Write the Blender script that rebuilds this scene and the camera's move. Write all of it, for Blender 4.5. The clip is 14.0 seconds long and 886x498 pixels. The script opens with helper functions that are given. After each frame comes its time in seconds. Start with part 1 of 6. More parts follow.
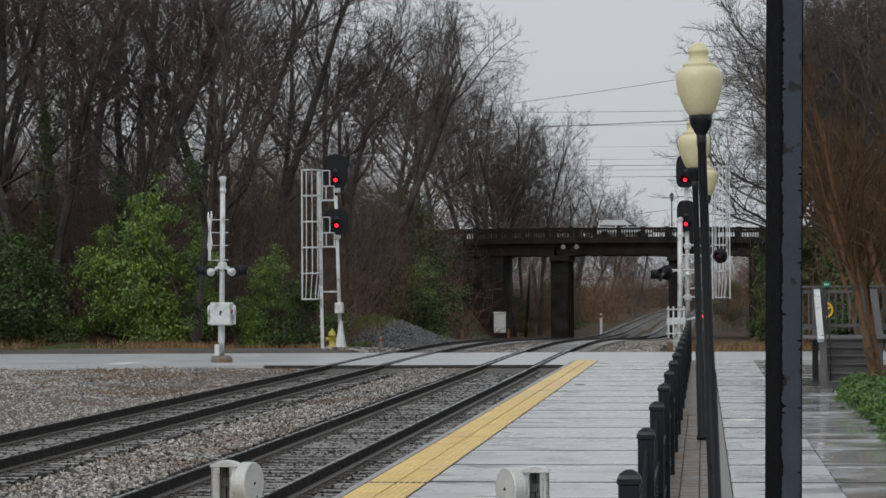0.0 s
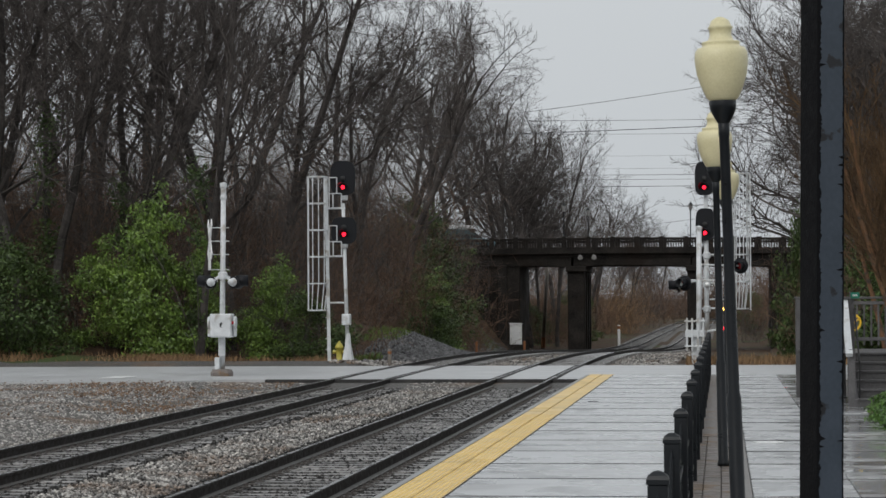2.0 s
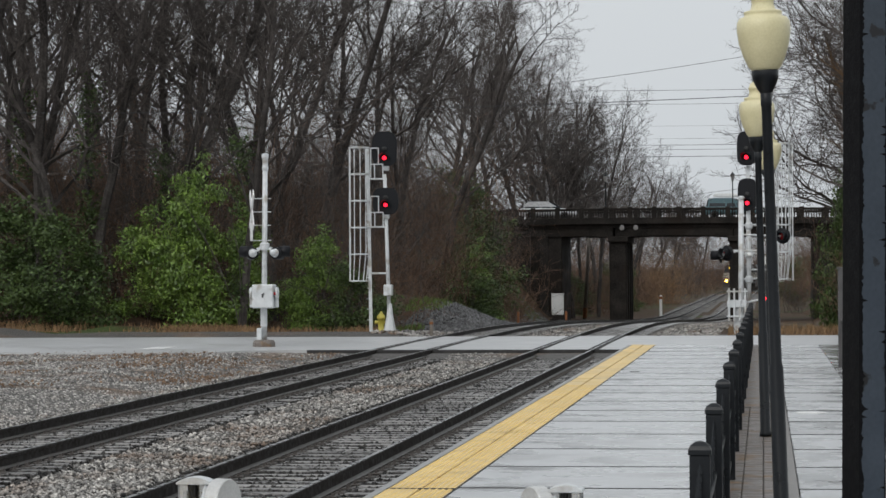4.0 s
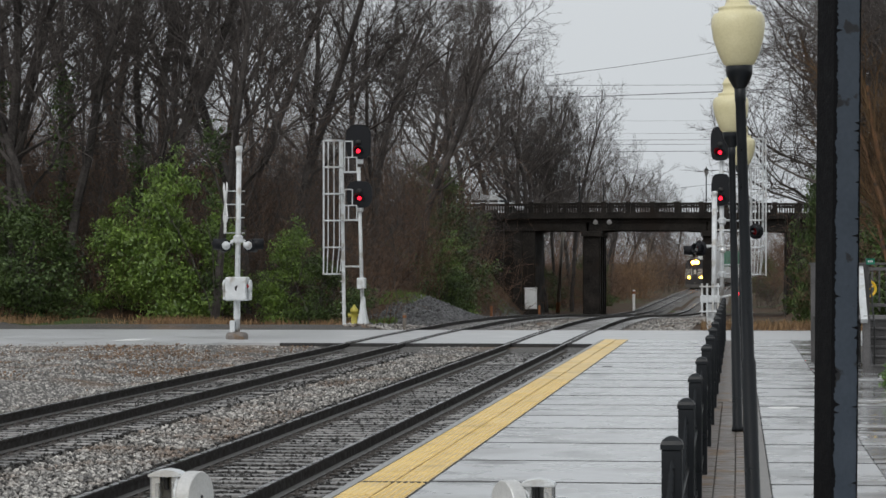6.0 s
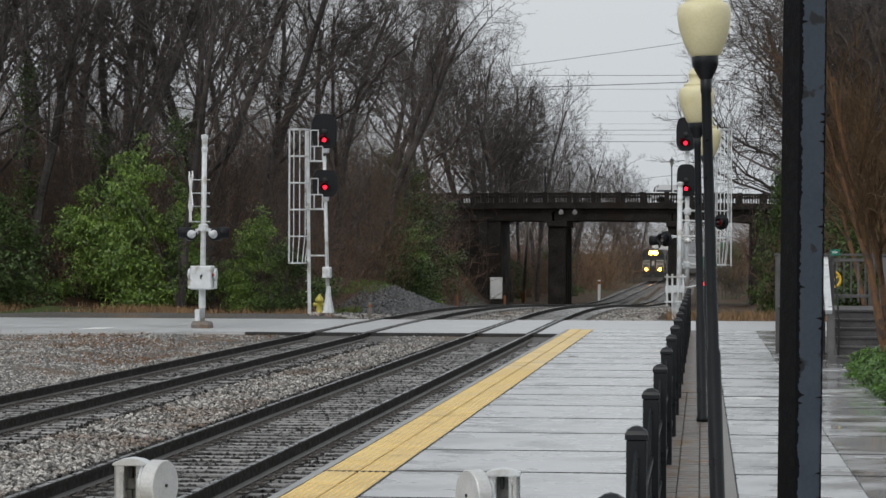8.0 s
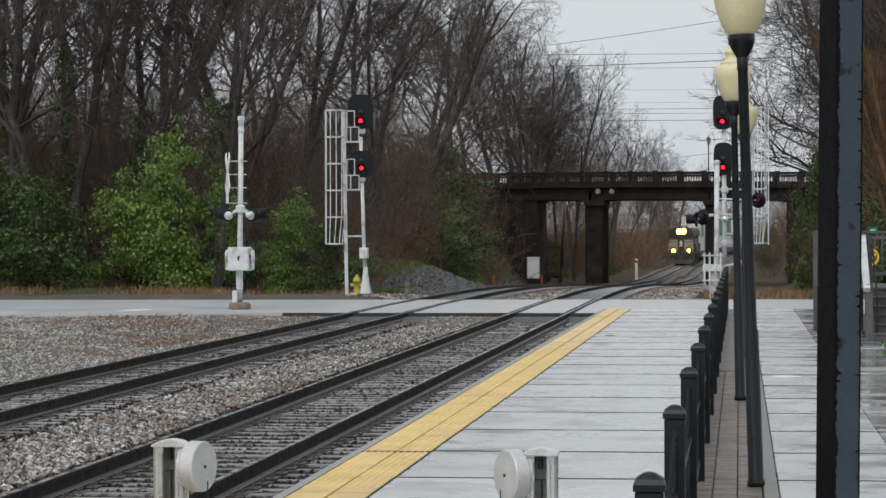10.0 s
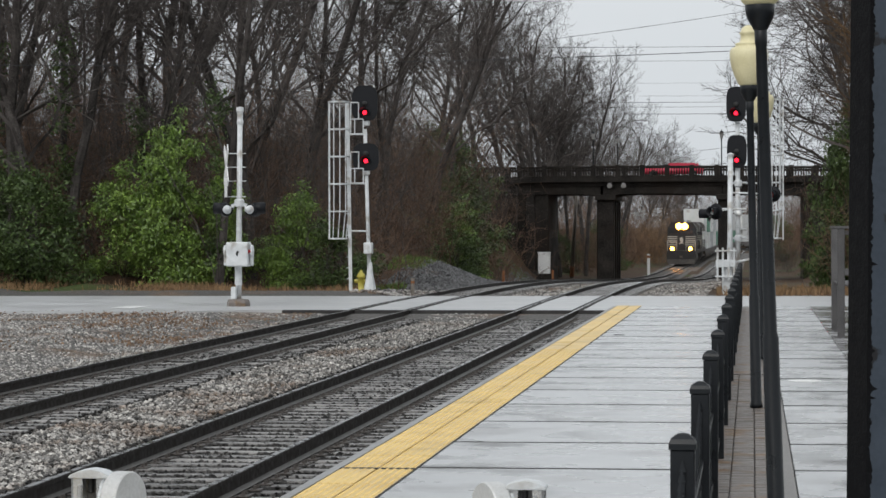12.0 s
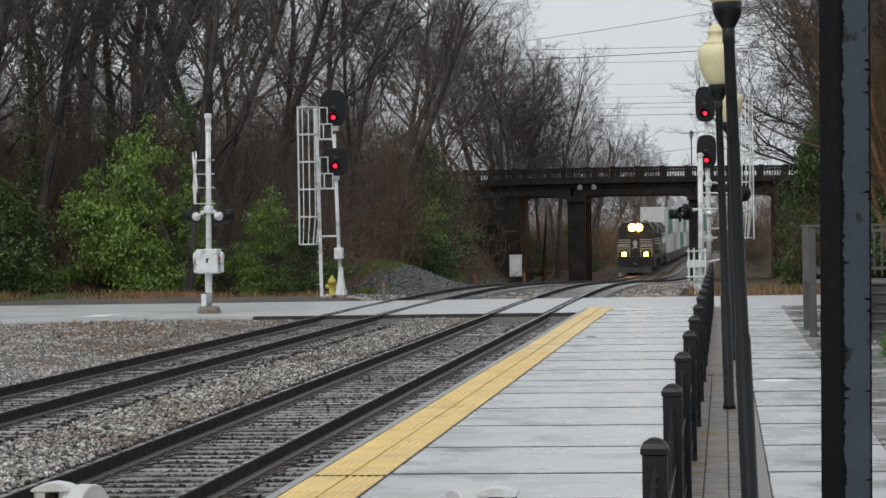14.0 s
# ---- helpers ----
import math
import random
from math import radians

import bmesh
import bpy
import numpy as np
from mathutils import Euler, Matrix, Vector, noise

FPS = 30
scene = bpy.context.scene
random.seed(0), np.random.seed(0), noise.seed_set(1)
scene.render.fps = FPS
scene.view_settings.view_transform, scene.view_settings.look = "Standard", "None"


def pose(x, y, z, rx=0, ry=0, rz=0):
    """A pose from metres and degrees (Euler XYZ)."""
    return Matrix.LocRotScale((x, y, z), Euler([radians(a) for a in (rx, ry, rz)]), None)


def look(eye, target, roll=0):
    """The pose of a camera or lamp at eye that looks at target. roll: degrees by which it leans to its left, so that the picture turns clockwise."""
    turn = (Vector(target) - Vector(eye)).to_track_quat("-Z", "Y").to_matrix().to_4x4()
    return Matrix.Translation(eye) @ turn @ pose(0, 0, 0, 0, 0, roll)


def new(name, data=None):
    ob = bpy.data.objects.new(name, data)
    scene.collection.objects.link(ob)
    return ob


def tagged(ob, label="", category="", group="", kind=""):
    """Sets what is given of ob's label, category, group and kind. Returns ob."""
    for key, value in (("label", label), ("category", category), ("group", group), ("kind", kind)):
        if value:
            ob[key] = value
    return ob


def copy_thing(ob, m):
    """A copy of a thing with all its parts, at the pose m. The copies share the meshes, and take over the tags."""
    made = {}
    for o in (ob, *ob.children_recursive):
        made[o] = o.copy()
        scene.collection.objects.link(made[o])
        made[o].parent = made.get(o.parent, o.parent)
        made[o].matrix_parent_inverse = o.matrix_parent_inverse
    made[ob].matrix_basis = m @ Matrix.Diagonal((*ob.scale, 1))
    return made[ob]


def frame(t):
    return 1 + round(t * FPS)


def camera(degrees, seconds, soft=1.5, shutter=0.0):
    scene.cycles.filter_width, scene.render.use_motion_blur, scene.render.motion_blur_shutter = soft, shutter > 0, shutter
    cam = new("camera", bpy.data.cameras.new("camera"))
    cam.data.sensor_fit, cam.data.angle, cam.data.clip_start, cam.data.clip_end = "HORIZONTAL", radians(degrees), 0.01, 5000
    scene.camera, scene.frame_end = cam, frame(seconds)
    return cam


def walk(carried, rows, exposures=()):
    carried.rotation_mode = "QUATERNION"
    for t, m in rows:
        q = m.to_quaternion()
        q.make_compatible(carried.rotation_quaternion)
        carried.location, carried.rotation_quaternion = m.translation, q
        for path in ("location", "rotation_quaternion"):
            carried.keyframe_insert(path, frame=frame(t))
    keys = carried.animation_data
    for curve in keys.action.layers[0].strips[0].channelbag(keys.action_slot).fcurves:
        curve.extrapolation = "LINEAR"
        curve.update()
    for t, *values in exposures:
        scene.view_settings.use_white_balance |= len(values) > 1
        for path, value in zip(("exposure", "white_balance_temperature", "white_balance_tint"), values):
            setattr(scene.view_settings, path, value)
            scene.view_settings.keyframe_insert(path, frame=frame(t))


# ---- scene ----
FOV = 19.347
cam = camera(FOV, 14.0, soft=1.55)


def aim(x, y, z, yaw, pitch, roll):
    """A camera pose: yaw to the right of the platform's line, pitch upwards, in degrees."""
    a, b = radians(yaw), radians(pitch)
    way = Vector((math.sin(a) * math.cos(b), math.cos(a) * math.cos(b), math.sin(b)))
    return look((x, y, z), Vector((x, y, z)) + way, roll)


PATH = [
    (0.0, 0.029, -3.00, 1.980, -5.708, 0.843, -0.30),
    (0.5, 0.027, -3.00, 1.980, -5.406, 0.686, -0.45),
    (1.0, 0.026, -2.00, 1.980, -5.646, 0.831, -0.53),
    (1.5, 0.000, 0.00, 1.980, -5.956, 1.111, -0.38),
    (2.0, 0.000, 0.00, 1.980, -6.119, 1.083, -0.27),
    (2.5, 0.000, 0.00, 1.980, -6.825, 0.864, -0.27),
    (3.0, 0.000, 0.00, 1.980, -7.164, 0.619, -0.22),
    (5.5, -0.000, 0.00, 1.980, -6.643, 0.374, -0.34),
    (6.0, 0.000, 0.00, 1.980, -6.457, 0.295, -0.01),
    (6.5, -0.000, 0.00, 1.980, -6.371, 0.097, 0.27),
    (7.0, -0.000, 0.00, 1.980, -6.117, -0.011, 0.43),
    (7.2, 0.000, 0.00, 1.980, -5.912, 0.060, 0.43),
    (9.5, -0.000, 0.00, 1.980, -5.895, -0.096, -0.19),
    (10.0, -0.000, 0.00, 1.980, -6.511, -0.375, -0.15),
    (10.5, -0.000, 0.00, 1.980, -6.692, -0.527, -0.17),
    (11.0, -0.020, 0.95, 1.978, -6.882, -0.608, -0.08),
    (11.5, -0.031, 1.75, 1.978, -6.771, -0.558, -0.16),
    (12.0, -0.035, 2.20, 1.976, -6.792, -0.491, -0.13),
    (12.5, -0.033, 2.20, 1.976, -6.732, -0.343, -0.49),
    (13.0, -0.030, 2.20, 1.976, -6.411, -0.290, -0.87),
    (13.5, -0.027, 2.20, 1.975, -6.152, -0.363, -0.99),
    (14.0, -0.031, 2.40, 1.976, -6.164, -0.411, -0.91),
]
walk(cam, [(r[0], aim(*r[1:])) for r in PATH], [(0.0, 0.04), (2.0, 0.06), (3.0, 0.22), (6.5, 0.20), (9.5, 0.25), (10.5, 0.34), (12.0, 0.36), (14.0, 0.30)])

# ---- light: an overcast, wet day ----
world = bpy.data.worlds.new("overcast")
scene.world = world
world.use_nodes = True
wn, wl = world.node_tree.nodes, world.node_tree.links
sky = wn.new("ShaderNodeTexSky")
sky.sky_type, sky.sun_disc = "NISHITA", False
sky.sun_elevation, sky.sun_rotation = radians(48), radians(200)
sky.air_density, sky.dust_density = 2.0, 6.0
skysat = wn.new("ShaderNodeHueSaturation")
skysat.inputs["Saturation"].default_value = 0.12
skysat.inputs["Value"].default_value = 0.10
cloud = wn.new("ShaderNodeTexNoise")
cloud.inputs["Scale"].default_value = 2.2
cloud.inputs["Detail"].default_value = 4
cloudmap = wn.new("ShaderNodeMapRange")
cloudmap.inputs["To Min"].default_value, cloudmap.inputs["To Max"].default_value = 0.93, 1.07
skymix = wn.new("ShaderNodeMixRGB")
skymix.inputs["Fac"].default_value = 0.75
skymix.inputs["Color2"].default_value = (0.66, 0.70, 0.735, 1)
skymul = wn.new("ShaderNodeMixRGB")
skymul.blend_type = "MULTIPLY"
skymul.inputs["Fac"].default_value = 1
wl.new(sky.outputs[0], skysat.inputs["Color"])
wl.new(skysat.outputs[0], skymix.inputs["Color1"])
wl.new(cloud.outputs["Fac"], cloudmap.inputs["Value"])
wl.new(skymix.outputs[0], skymul.inputs["Color1"])
wl.new(cloudmap.outputs[0], skymul.inputs["Color2"])
background = wn["Background"]
wl.new(skymul.outputs[0], background.inputs["Color"])
background.inputs["Strength"].default_value = 1.0
sun = new("sun", bpy.data.lights.new("sun", "SUN"))
sun.data.energy, sun.data.angle, sun.data.color = 0.7, radians(40), (1.0, 0.97, 0.93)
sun.matrix_world = look((-20, -40, 60), (0, 20, 0))


# ---- materials ----
def material(name, dark, light, scale=8.0, rough=(0.6, 0.8), bump=0.3, metal=0.0, fine=60.0, spots=None, spot_scale=1.5,
             random_shade=0.0, emit=None, coords="Object", spot_cut=(0.55, 0.65), depth=0.02, spec=0.5):
    m = bpy.data.materials.new(name)
    m.use_nodes = True
    nodes, links = m.node_tree.nodes, m.node_tree.links
    b = nodes["Principled BSDF"]
    tc = nodes.new("ShaderNodeTexCoord")
    src = tc.outputs["Object"]
    if coords == "World":
        src = nodes.new("ShaderNodeNewGeometry").outputs["Position"]
    n1 = nodes.new("ShaderNodeTexNoise")
    n1.inputs["Scale"].default_value, n1.inputs["Detail"].default_value = scale, 5
    n2 = nodes.new("ShaderNodeTexNoise")
    n2.inputs["Scale"].default_value, n2.inputs["Detail"].default_value = fine, 3
    links.new(src, n1.inputs["Vector"])
    links.new(src, n2.inputs["Vector"])
    add = nodes.new("ShaderNodeMath")
    add.operation = "MULTIPLY_ADD"
    add.inputs[1].default_value = 0.45
    links.new(n2.outputs["Fac"], add.inputs[0])
    mul = nodes.new("ShaderNodeMath")
    mul.operation = "MULTIPLY"
    mul.inputs[1].default_value = 0.55
    links.new(n1.outputs["Fac"], mul.inputs[0])
    links.new(mul.outputs[0], add.inputs[2])
    ramp = nodes.new("ShaderNodeValToRGB")
    ramp.color_ramp.elements[0].position, ramp.color_ramp.elements[1].position = 0.34, 0.66
    ramp.color_ramp.elements[0].color, ramp.color_ramp.elements[1].color = (*dark, 1), (*light, 1)
    links.new(add.outputs[0], ramp.inputs["Fac"])
    colour = ramp.outputs["Color"]
    if spots:
        n3 = nodes.new("ShaderNodeTexNoise")
        n3.inputs["Scale"].default_value, n3.inputs["Detail"].default_value = spot_scale, 6
        links.new(src, n3.inputs["Vector"])
        mr = nodes.new("ShaderNodeMapRange")
        mr.inputs["From Min"].default_value, mr.inputs["From Max"].default_value = spot_cut
        links.new(n3.outputs["Fac"], mr.inputs["Value"])
        mix = nodes.new("ShaderNodeMixRGB")
        links.new(mr.outputs[0], mix.inputs["Fac"])
        links.new(colour, mix.inputs["Color1"])
        mix.inputs["Color2"].default_value = (*spots, 1)
        colour = mix.outputs[0]
    if random_shade:
        info = nodes.new("ShaderNodeObjectInfo")
        geo = nodes.new("ShaderNodeNewGeometry")
        both = nodes.new("ShaderNodeMath")
        both.operation = "ADD"
        links.new(info.outputs["Random"], both.inputs[0])
        links.new(geo.outputs["Random Per Island"], both.inputs[1])
        wrap = nodes.new("ShaderNodeMath")
        wrap.operation = "FRACT"
        links.new(both.outputs[0], wrap.inputs[0])
        mr2 = nodes.new("ShaderNodeMapRange")
        mr2.inputs["To Min"].default_value, mr2.inputs["To Max"].default_value = 1 - random_shade, 1 + random_shade
        links.new(wrap.outputs[0], mr2.inputs["Value"])
        mm = nodes.new("ShaderNodeMixRGB")
        mm.blend_type = "MULTIPLY"
        mm.inputs["Fac"].default_value = 1
        links.new(colour, mm.inputs["Color1"])
        links.new(mr2.outputs[0], mm.inputs["Color2"])
        colour = mm.outputs[0]
    links.new(colour, b.inputs["Base Color"])
    rr = nodes.new("ShaderNodeMapRange")
    rr.inputs["From Min"].default_value, rr.inputs["From Max"].default_value = 0.35, 0.65
    rr.inputs["To Min"].default_value, rr.inputs["To Max"].default_value = rough
    links.new(n1.outputs["Fac"], rr.inputs["Value"])
    links.new(rr.outputs[0], b.inputs["Roughness"])
    b.inputs["Metallic"].default_value = metal
    b.inputs["Specular IOR Level"].default_value = spec
    if bump:
        bp = nodes.new("ShaderNodeBump")
        bp.inputs["Strength"].default_value = bump
        bp.inputs["Distance"].default_value = depth
        links.new(add.outputs[0], bp.inputs["Height"])
        links.new(bp.outputs[0], b.inputs["Normal"])
    if emit:
        b.inputs["Emission Color"].default_value = (*emit[:3], 1)
        b.inputs["Emission Strength"].default_value = emit[3]
    return m


M = {}
# gravel darker than the stones, painting in the shade of the gaps between them
M["gravel"] = material("gravel", (0.028, 0.026, 0.024), (0.145, 0.137, 0.128), 5, (0.5, 0.8), 0.9, fine=24, spec=0.25, spots=(0.13, 0.095, 0.07), spot_scale=0.35, coords="World", depth=0.06)
M["stone"] = material("ballast_stone", (0.12, 0.113, 0.106), (0.46, 0.44, 0.41), 9, (0.35, 0.65), 0.3, fine=50, random_shade=0.88, spots=(0.15, 0.105, 0.075), spot_scale=0.7, spot_cut=(0.5, 0.68), spec=0.4, coords="World")
M["soil"] = material("leaf_litter", (0.030, 0.021, 0.015), (0.100, 0.062, 0.038), 2.5, (0.7, 0.95), 0.8, fine=22, spots=(0.055, 0.075, 0.025), spot_scale=0.15, coords="World", depth=0.08, spec=0.15)
M["asphalt"] = material("wet_asphalt", (0.38, 0.385, 0.39), (0.50, 0.505, 0.51), 0.8, (0.3, 0.5), 0.15, fine=90, coords="World", depth=0.004)
M["concrete"] = material("wet_concrete", (0.445, 0.455, 0.463), (0.515, 0.525, 0.535), 1.1, (0.16, 0.42), 0.10, fine=70, random_shade=0.06, coords="World", depth=0.003, spots=(0.40, 0.405, 0.41), spot_scale=0.9)
M["puddle"] = material("puddled_concrete", (0.40, 0.405, 0.41), (0.50, 0.51, 0.52), 0.75, (0.02, 0.30), 0.06, fine=40, random_shade=0.07, coords="World", depth=0.003, spots=(0.20, 0.195, 0.185), spot_scale=0.9, spot_cut=(0.56, 0.62))
M["joint"] = material("dark_joint_and_shadow", (0.03, 0.03, 0.03), (0.07, 0.068, 0.066), 6, (0.7, 0.9), 0.2, spec=0.1)
M["nosing"] = material("platform_nosing", (0.2, 0.2, 0.2), (0.33, 0.33, 0.33), 3, (0.3, 0.6), 0.2, coords="World")
M["yellow"] = material("yellow_tactile", (0.60, 0.405, 0.125), (0.77, 0.56, 0.22), 2.0, (0.3, 0.55), 0.12, fine=45, random_shade=0.08, coords="World", spots=(0.42, 0.29, 0.10), spot_scale=1.1, spot_cut=(0.6, 0.75))
M["paver"] = material("brick_paver", (0.10, 0.085, 0.075), (0.19, 0.165, 0.148), 7, (0.35, 0.6), 0.3, random_shade=0.18, coords="World", spots=(0.15, 0.085, 0.035), spot_scale=2.0)
# rail sides: shade added to the rusty colour, hence near-black
M["rail"] = material("shaded_rail_side", (0.006, 0.005, 0.0045), (0.020, 0.015, 0.012), 9, (0.5, 0.75), 0.2, spec=0.25)
M["railfoot"] = material("rail_foot_pale", (0.045, 0.041, 0.038), (0.13, 0.12, 0.11), 7, (0.4, 0.6), 0.2)
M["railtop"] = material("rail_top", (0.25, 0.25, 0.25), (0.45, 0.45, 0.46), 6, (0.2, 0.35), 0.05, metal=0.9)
M["tie"] = material("weathered_tie", (0.050, 0.046, 0.043), (0.29, 0.28, 0.27), 5, (0.18, 0.55), 0.5, random_shade=0.45, coords="World")
M["plate"] = material("tie_plate_steel", (0.035, 0.030, 0.027), (0.14, 0.125, 0.115), 12, (0.5, 0.75), 0.2, metal=0.3)
M["black"] = material("black_paint", (0.004, 0.0055, 0.007), (0.009, 0.011, 0.014), 4, (0.25, 0.45), 0.05, spec=0.3)
# column front: the wet paint's bluish sheen is put into the base colour
M["column"] = material("sheen_black_paint", (0.026, 0.037, 0.052), (0.042, 0.055, 0.074), 3, (0.3, 0.5), 0.15, spots=(0.006, 0.006, 0.007), spot_scale=4.5, spot_cut=(0.60, 0.63), fine=30)
# near-black stand-in for the column's unlit side, also on its plates
M["columndark"] = material("shaded_dark_paint", (0.002, 0.002, 0.0025), (0.007, 0.007, 0.008), 14, (0.6, 0.8), 0.4, spec=0.12)
M["globe"] = material("ivory_globe", (0.62, 0.56, 0.33), (0.74, 0.68, 0.44), 5, (0.28, 0.4), 0.03)
M["white"] = material("white_galvanised", (0.50, 0.52, 0.53), (0.72, 0.74, 0.75), 5, (0.35, 0.55), 0.08, metal=0.1, spots=(0.40, 0.38, 0.35), spot_scale=3)
M["whitepaint"] = material("white_paint", (0.66, 0.66, 0.66), (0.82, 0.82, 0.81), 5, (0.35, 0.5), 0.08)
M["silver"] = material("brushed_aluminium", (0.42, 0.42, 0.41), (0.72, 0.72, 0.71), 6, (0.22, 0.42), 0.08, metal=0.75, fine=120)
M["galvdull"] = material("dull_galvanised", (0.09, 0.09, 0.088), (0.20, 0.20, 0.19), 6, (0.4, 0.6), 0.1, metal=0.4)
M["drum"] = material("grey_drum", (0.46, 0.46, 0.45), (0.62, 0.62, 0.61), 5, (0.3, 0.45), 0.05, metal=0.2)
M["litter"] = material("fallen_leaves", (0.10, 0.056, 0.031), (0.23, 0.140, 0.080), 3, (0.5, 0.75), 0.1, random_shade=0.5)
M["darkslot"] = material("dark_slot", (0.006, 0.006, 0.006), (0.02, 0.02, 0.02), 9, (0.5, 0.8), 0.1)
M["signal"] = material("signal_black", (0.004, 0.0045, 0.006), (0.009, 0.010, 0.013), 5, (0.45, 0.65), 0.05, spec=0.25)
M["red"] = material("red_aspect", (0.5, 0.01, 0.03), (0.7, 0.02, 0.05), 4, (0.3, 0.4), 0, emit=(1.0, 0.012, 0.032, 3.2))
M["reddull"] = material("red_lens", (0.25, 0.012, 0.015), (0.35, 0.02, 0.025), 4, (0.15, 0.25), 0)
M["bridge"] = material("dark_concrete", (0.008, 0.007, 0.0065), (0.040, 0.035, 0.031), 0.9, (0.6, 0.85), 0.4, fine=9, spots=(0.022, 0.017, 0.014), spot_scale=0.35, coords="World", depth=0.03, spec=0.1)
M["bridgelight"] = material("patched_concrete", (0.16, 0.155, 0.15), (0.28, 0.27, 0.26), 4, (0.6, 0.8), 0.3)
M["bark"] = material("grey_bark", (0.027, 0.024, 0.022), (0.090, 0.080, 0.075), 3, (0.7, 0.9), 0.5, random_shade=0.3, fine=20, spec=0.15)
M["twig"] = material("bare_twig", (0.042, 0.037, 0.034), (0.120, 0.105, 0.098), 2, (0.7, 0.9), 0, random_shade=0.3, spec=0.15)
M["brush"] = material("brown_brush", (0.074, 0.048, 0.035), (0.190, 0.122, 0.083), 0.8, (0.7, 0.9), 0, random_shade=0.4, spec=0.15)
M["leaf"] = material("broad_leaf", (0.055, 0.108, 0.018), (0.185, 0.275, 0.046), 1.3, (0.35, 0.55), 0, random_shade=0.55)
M["leafdark"] = material("dark_leaf", (0.023, 0.044, 0.013), (0.080, 0.118, 0.031), 1.0, (0.4, 0.6), 0, random_shade=0.5, spec=0.3)
M["hedge"] = material("hedge_leaf", (0.028, 0.075, 0.012), (0.10, 0.20, 0.028), 1.8, (0.35, 0.5), 0, random_shade=0.5)
M["straw"] = material("dry_grass", (0.13, 0.072, 0.034), (0.28, 0.175, 0.085), 1.2, (0.7, 0.9), 0, random_shade=0.4, coords="World")
M["grass"] = material("green_weed", (0.07, 0.12, 0.02), (0.17, 0.24, 0.05), 1.2, (0.6, 0.8), 0, random_shade=0.4, coords="World")
M["myrtle"] = material("orange_bark", (0.075, 0.036, 0.016), (0.19, 0.095, 0.040), 6, (0.5, 0.75), 0.3, spots=(0.05, 0.035, 0.025), spot_scale=5)
M["myrtletwig"] = material("brown_twig", (0.058, 0.036, 0.021), (0.130, 0.083, 0.045), 2, (0.7, 0.9), 0, random_shade=0.3, spec=0.15)
M["deck"] = material("grey_deck_wood", (0.060, 0.058, 0.060), (0.13, 0.126, 0.127), 3, (0.45, 0.7), 0.3, random_shade=0.2, fine=40)
M["wirem"] = material("cable_black", (0.02, 0.02, 0.022), (0.05, 0.05, 0.055), 4, (0.5, 0.7), 0)
M["green"] = material("green_sign", (0.01, 0.16, 0.10), (0.015, 0.22, 0.14), 5, (0.3, 0.4), 0)
M["wheel_y"] = material("yellow_enamel", (0.70, 0.42, 0.02), (0.85, 0.55, 0.04), 5, (0.3, 0.4), 0)
M["pink"] = material("pink_ribbon", (0.60, 0.16, 0.28), (0.72, 0.24, 0.36), 5, (0.4, 0.5), 0)
M["rust"] = material("rusty_marker", (0.16, 0.06, 0.025), (0.32, 0.13, 0.05), 8, (0.6, 0.8), 0.2)
M["hydrant"] = material("yellow_hydrant", (0.42, 0.36, 0.06), (0.60, 0.52, 0.10), 6, (0.4, 0.55), 0.1)
M["darkrock"] = material("dark_rubble", (0.045, 0.045, 0.047), (0.16, 0.158, 0.16), 6, (0.5, 0.75), 0.4, random_shade=0.5, coords="World")
# near-black stones: the shadow between the ties is put into their colour
M["cribstone"] = material("oily_ballast", (0.010, 0.0095, 0.009), (0.055, 0.052, 0.049), 8, (0.5, 0.8), 0.3, random_shade=0.8, coords="World", spec=0.25)
M["pole"] = material("weathered_pole", (0.14, 0.12, 0.10), (0.26, 0.23, 0.20), 5, (0.6, 0.8), 0.3)


# ---- building helpers ----
def finish(bm):
    bmesh.ops.recalc_face_normals(bm, faces=bm.faces)
    return bm


def mesh_of(name, bm, mat, smooth=False):
    finish(bm)
    me = bpy.data.meshes.new(name)
    bm.to_mesh(me)
    bm.free()
    for mm in (mat if isinstance(mat, (list, tuple)) else [mat]):
        me.materials.append(mm)
    if smooth:
        me.polygons.foreach_set("use_smooth", [True] * len(me.polygons))
    return me


def part(name, bm, mat, parent, label="", smooth=False):
    ob = new(name, mesh_of(name, bm, mat, smooth))
    ob.parent = parent
    if label:
        tagged(ob, label)
    return ob


def thing(name, label, category, m=None, group="", kind=""):
    ob = new(name)
    ob.empty_display_size = 0.1
    if m is not None:
        ob.matrix_basis = m
    return tagged(ob, label, category, group, kind)


def arrays(name, verts, faces, mat):
    me = bpy.data.meshes.new(name)
    me.from_pydata(verts.tolist() if hasattr(verts, "tolist") else verts, [], faces.tolist() if hasattr(faces, "tolist") else faces)
    me.materials.append(mat)
    me.update()
    return me


def box(bm, x0, x1, y0, y1, z0, z1, bevel=0.0):
    r = bmesh.ops.create_cube(bm, size=1.0, matrix=Matrix.LocRotScale(((x0 + x1) / 2, (y0 + y1) / 2, (z0 + z1) / 2), None, (x1 - x0, y1 - y0, z1 - z0)))
    if bevel:
        edges = list({e for v in r["verts"] for e in v.link_edges})
        bmesh.ops.bevel(bm, geom=edges, offset=bevel, segments=1, affect="EDGES")
    return bm


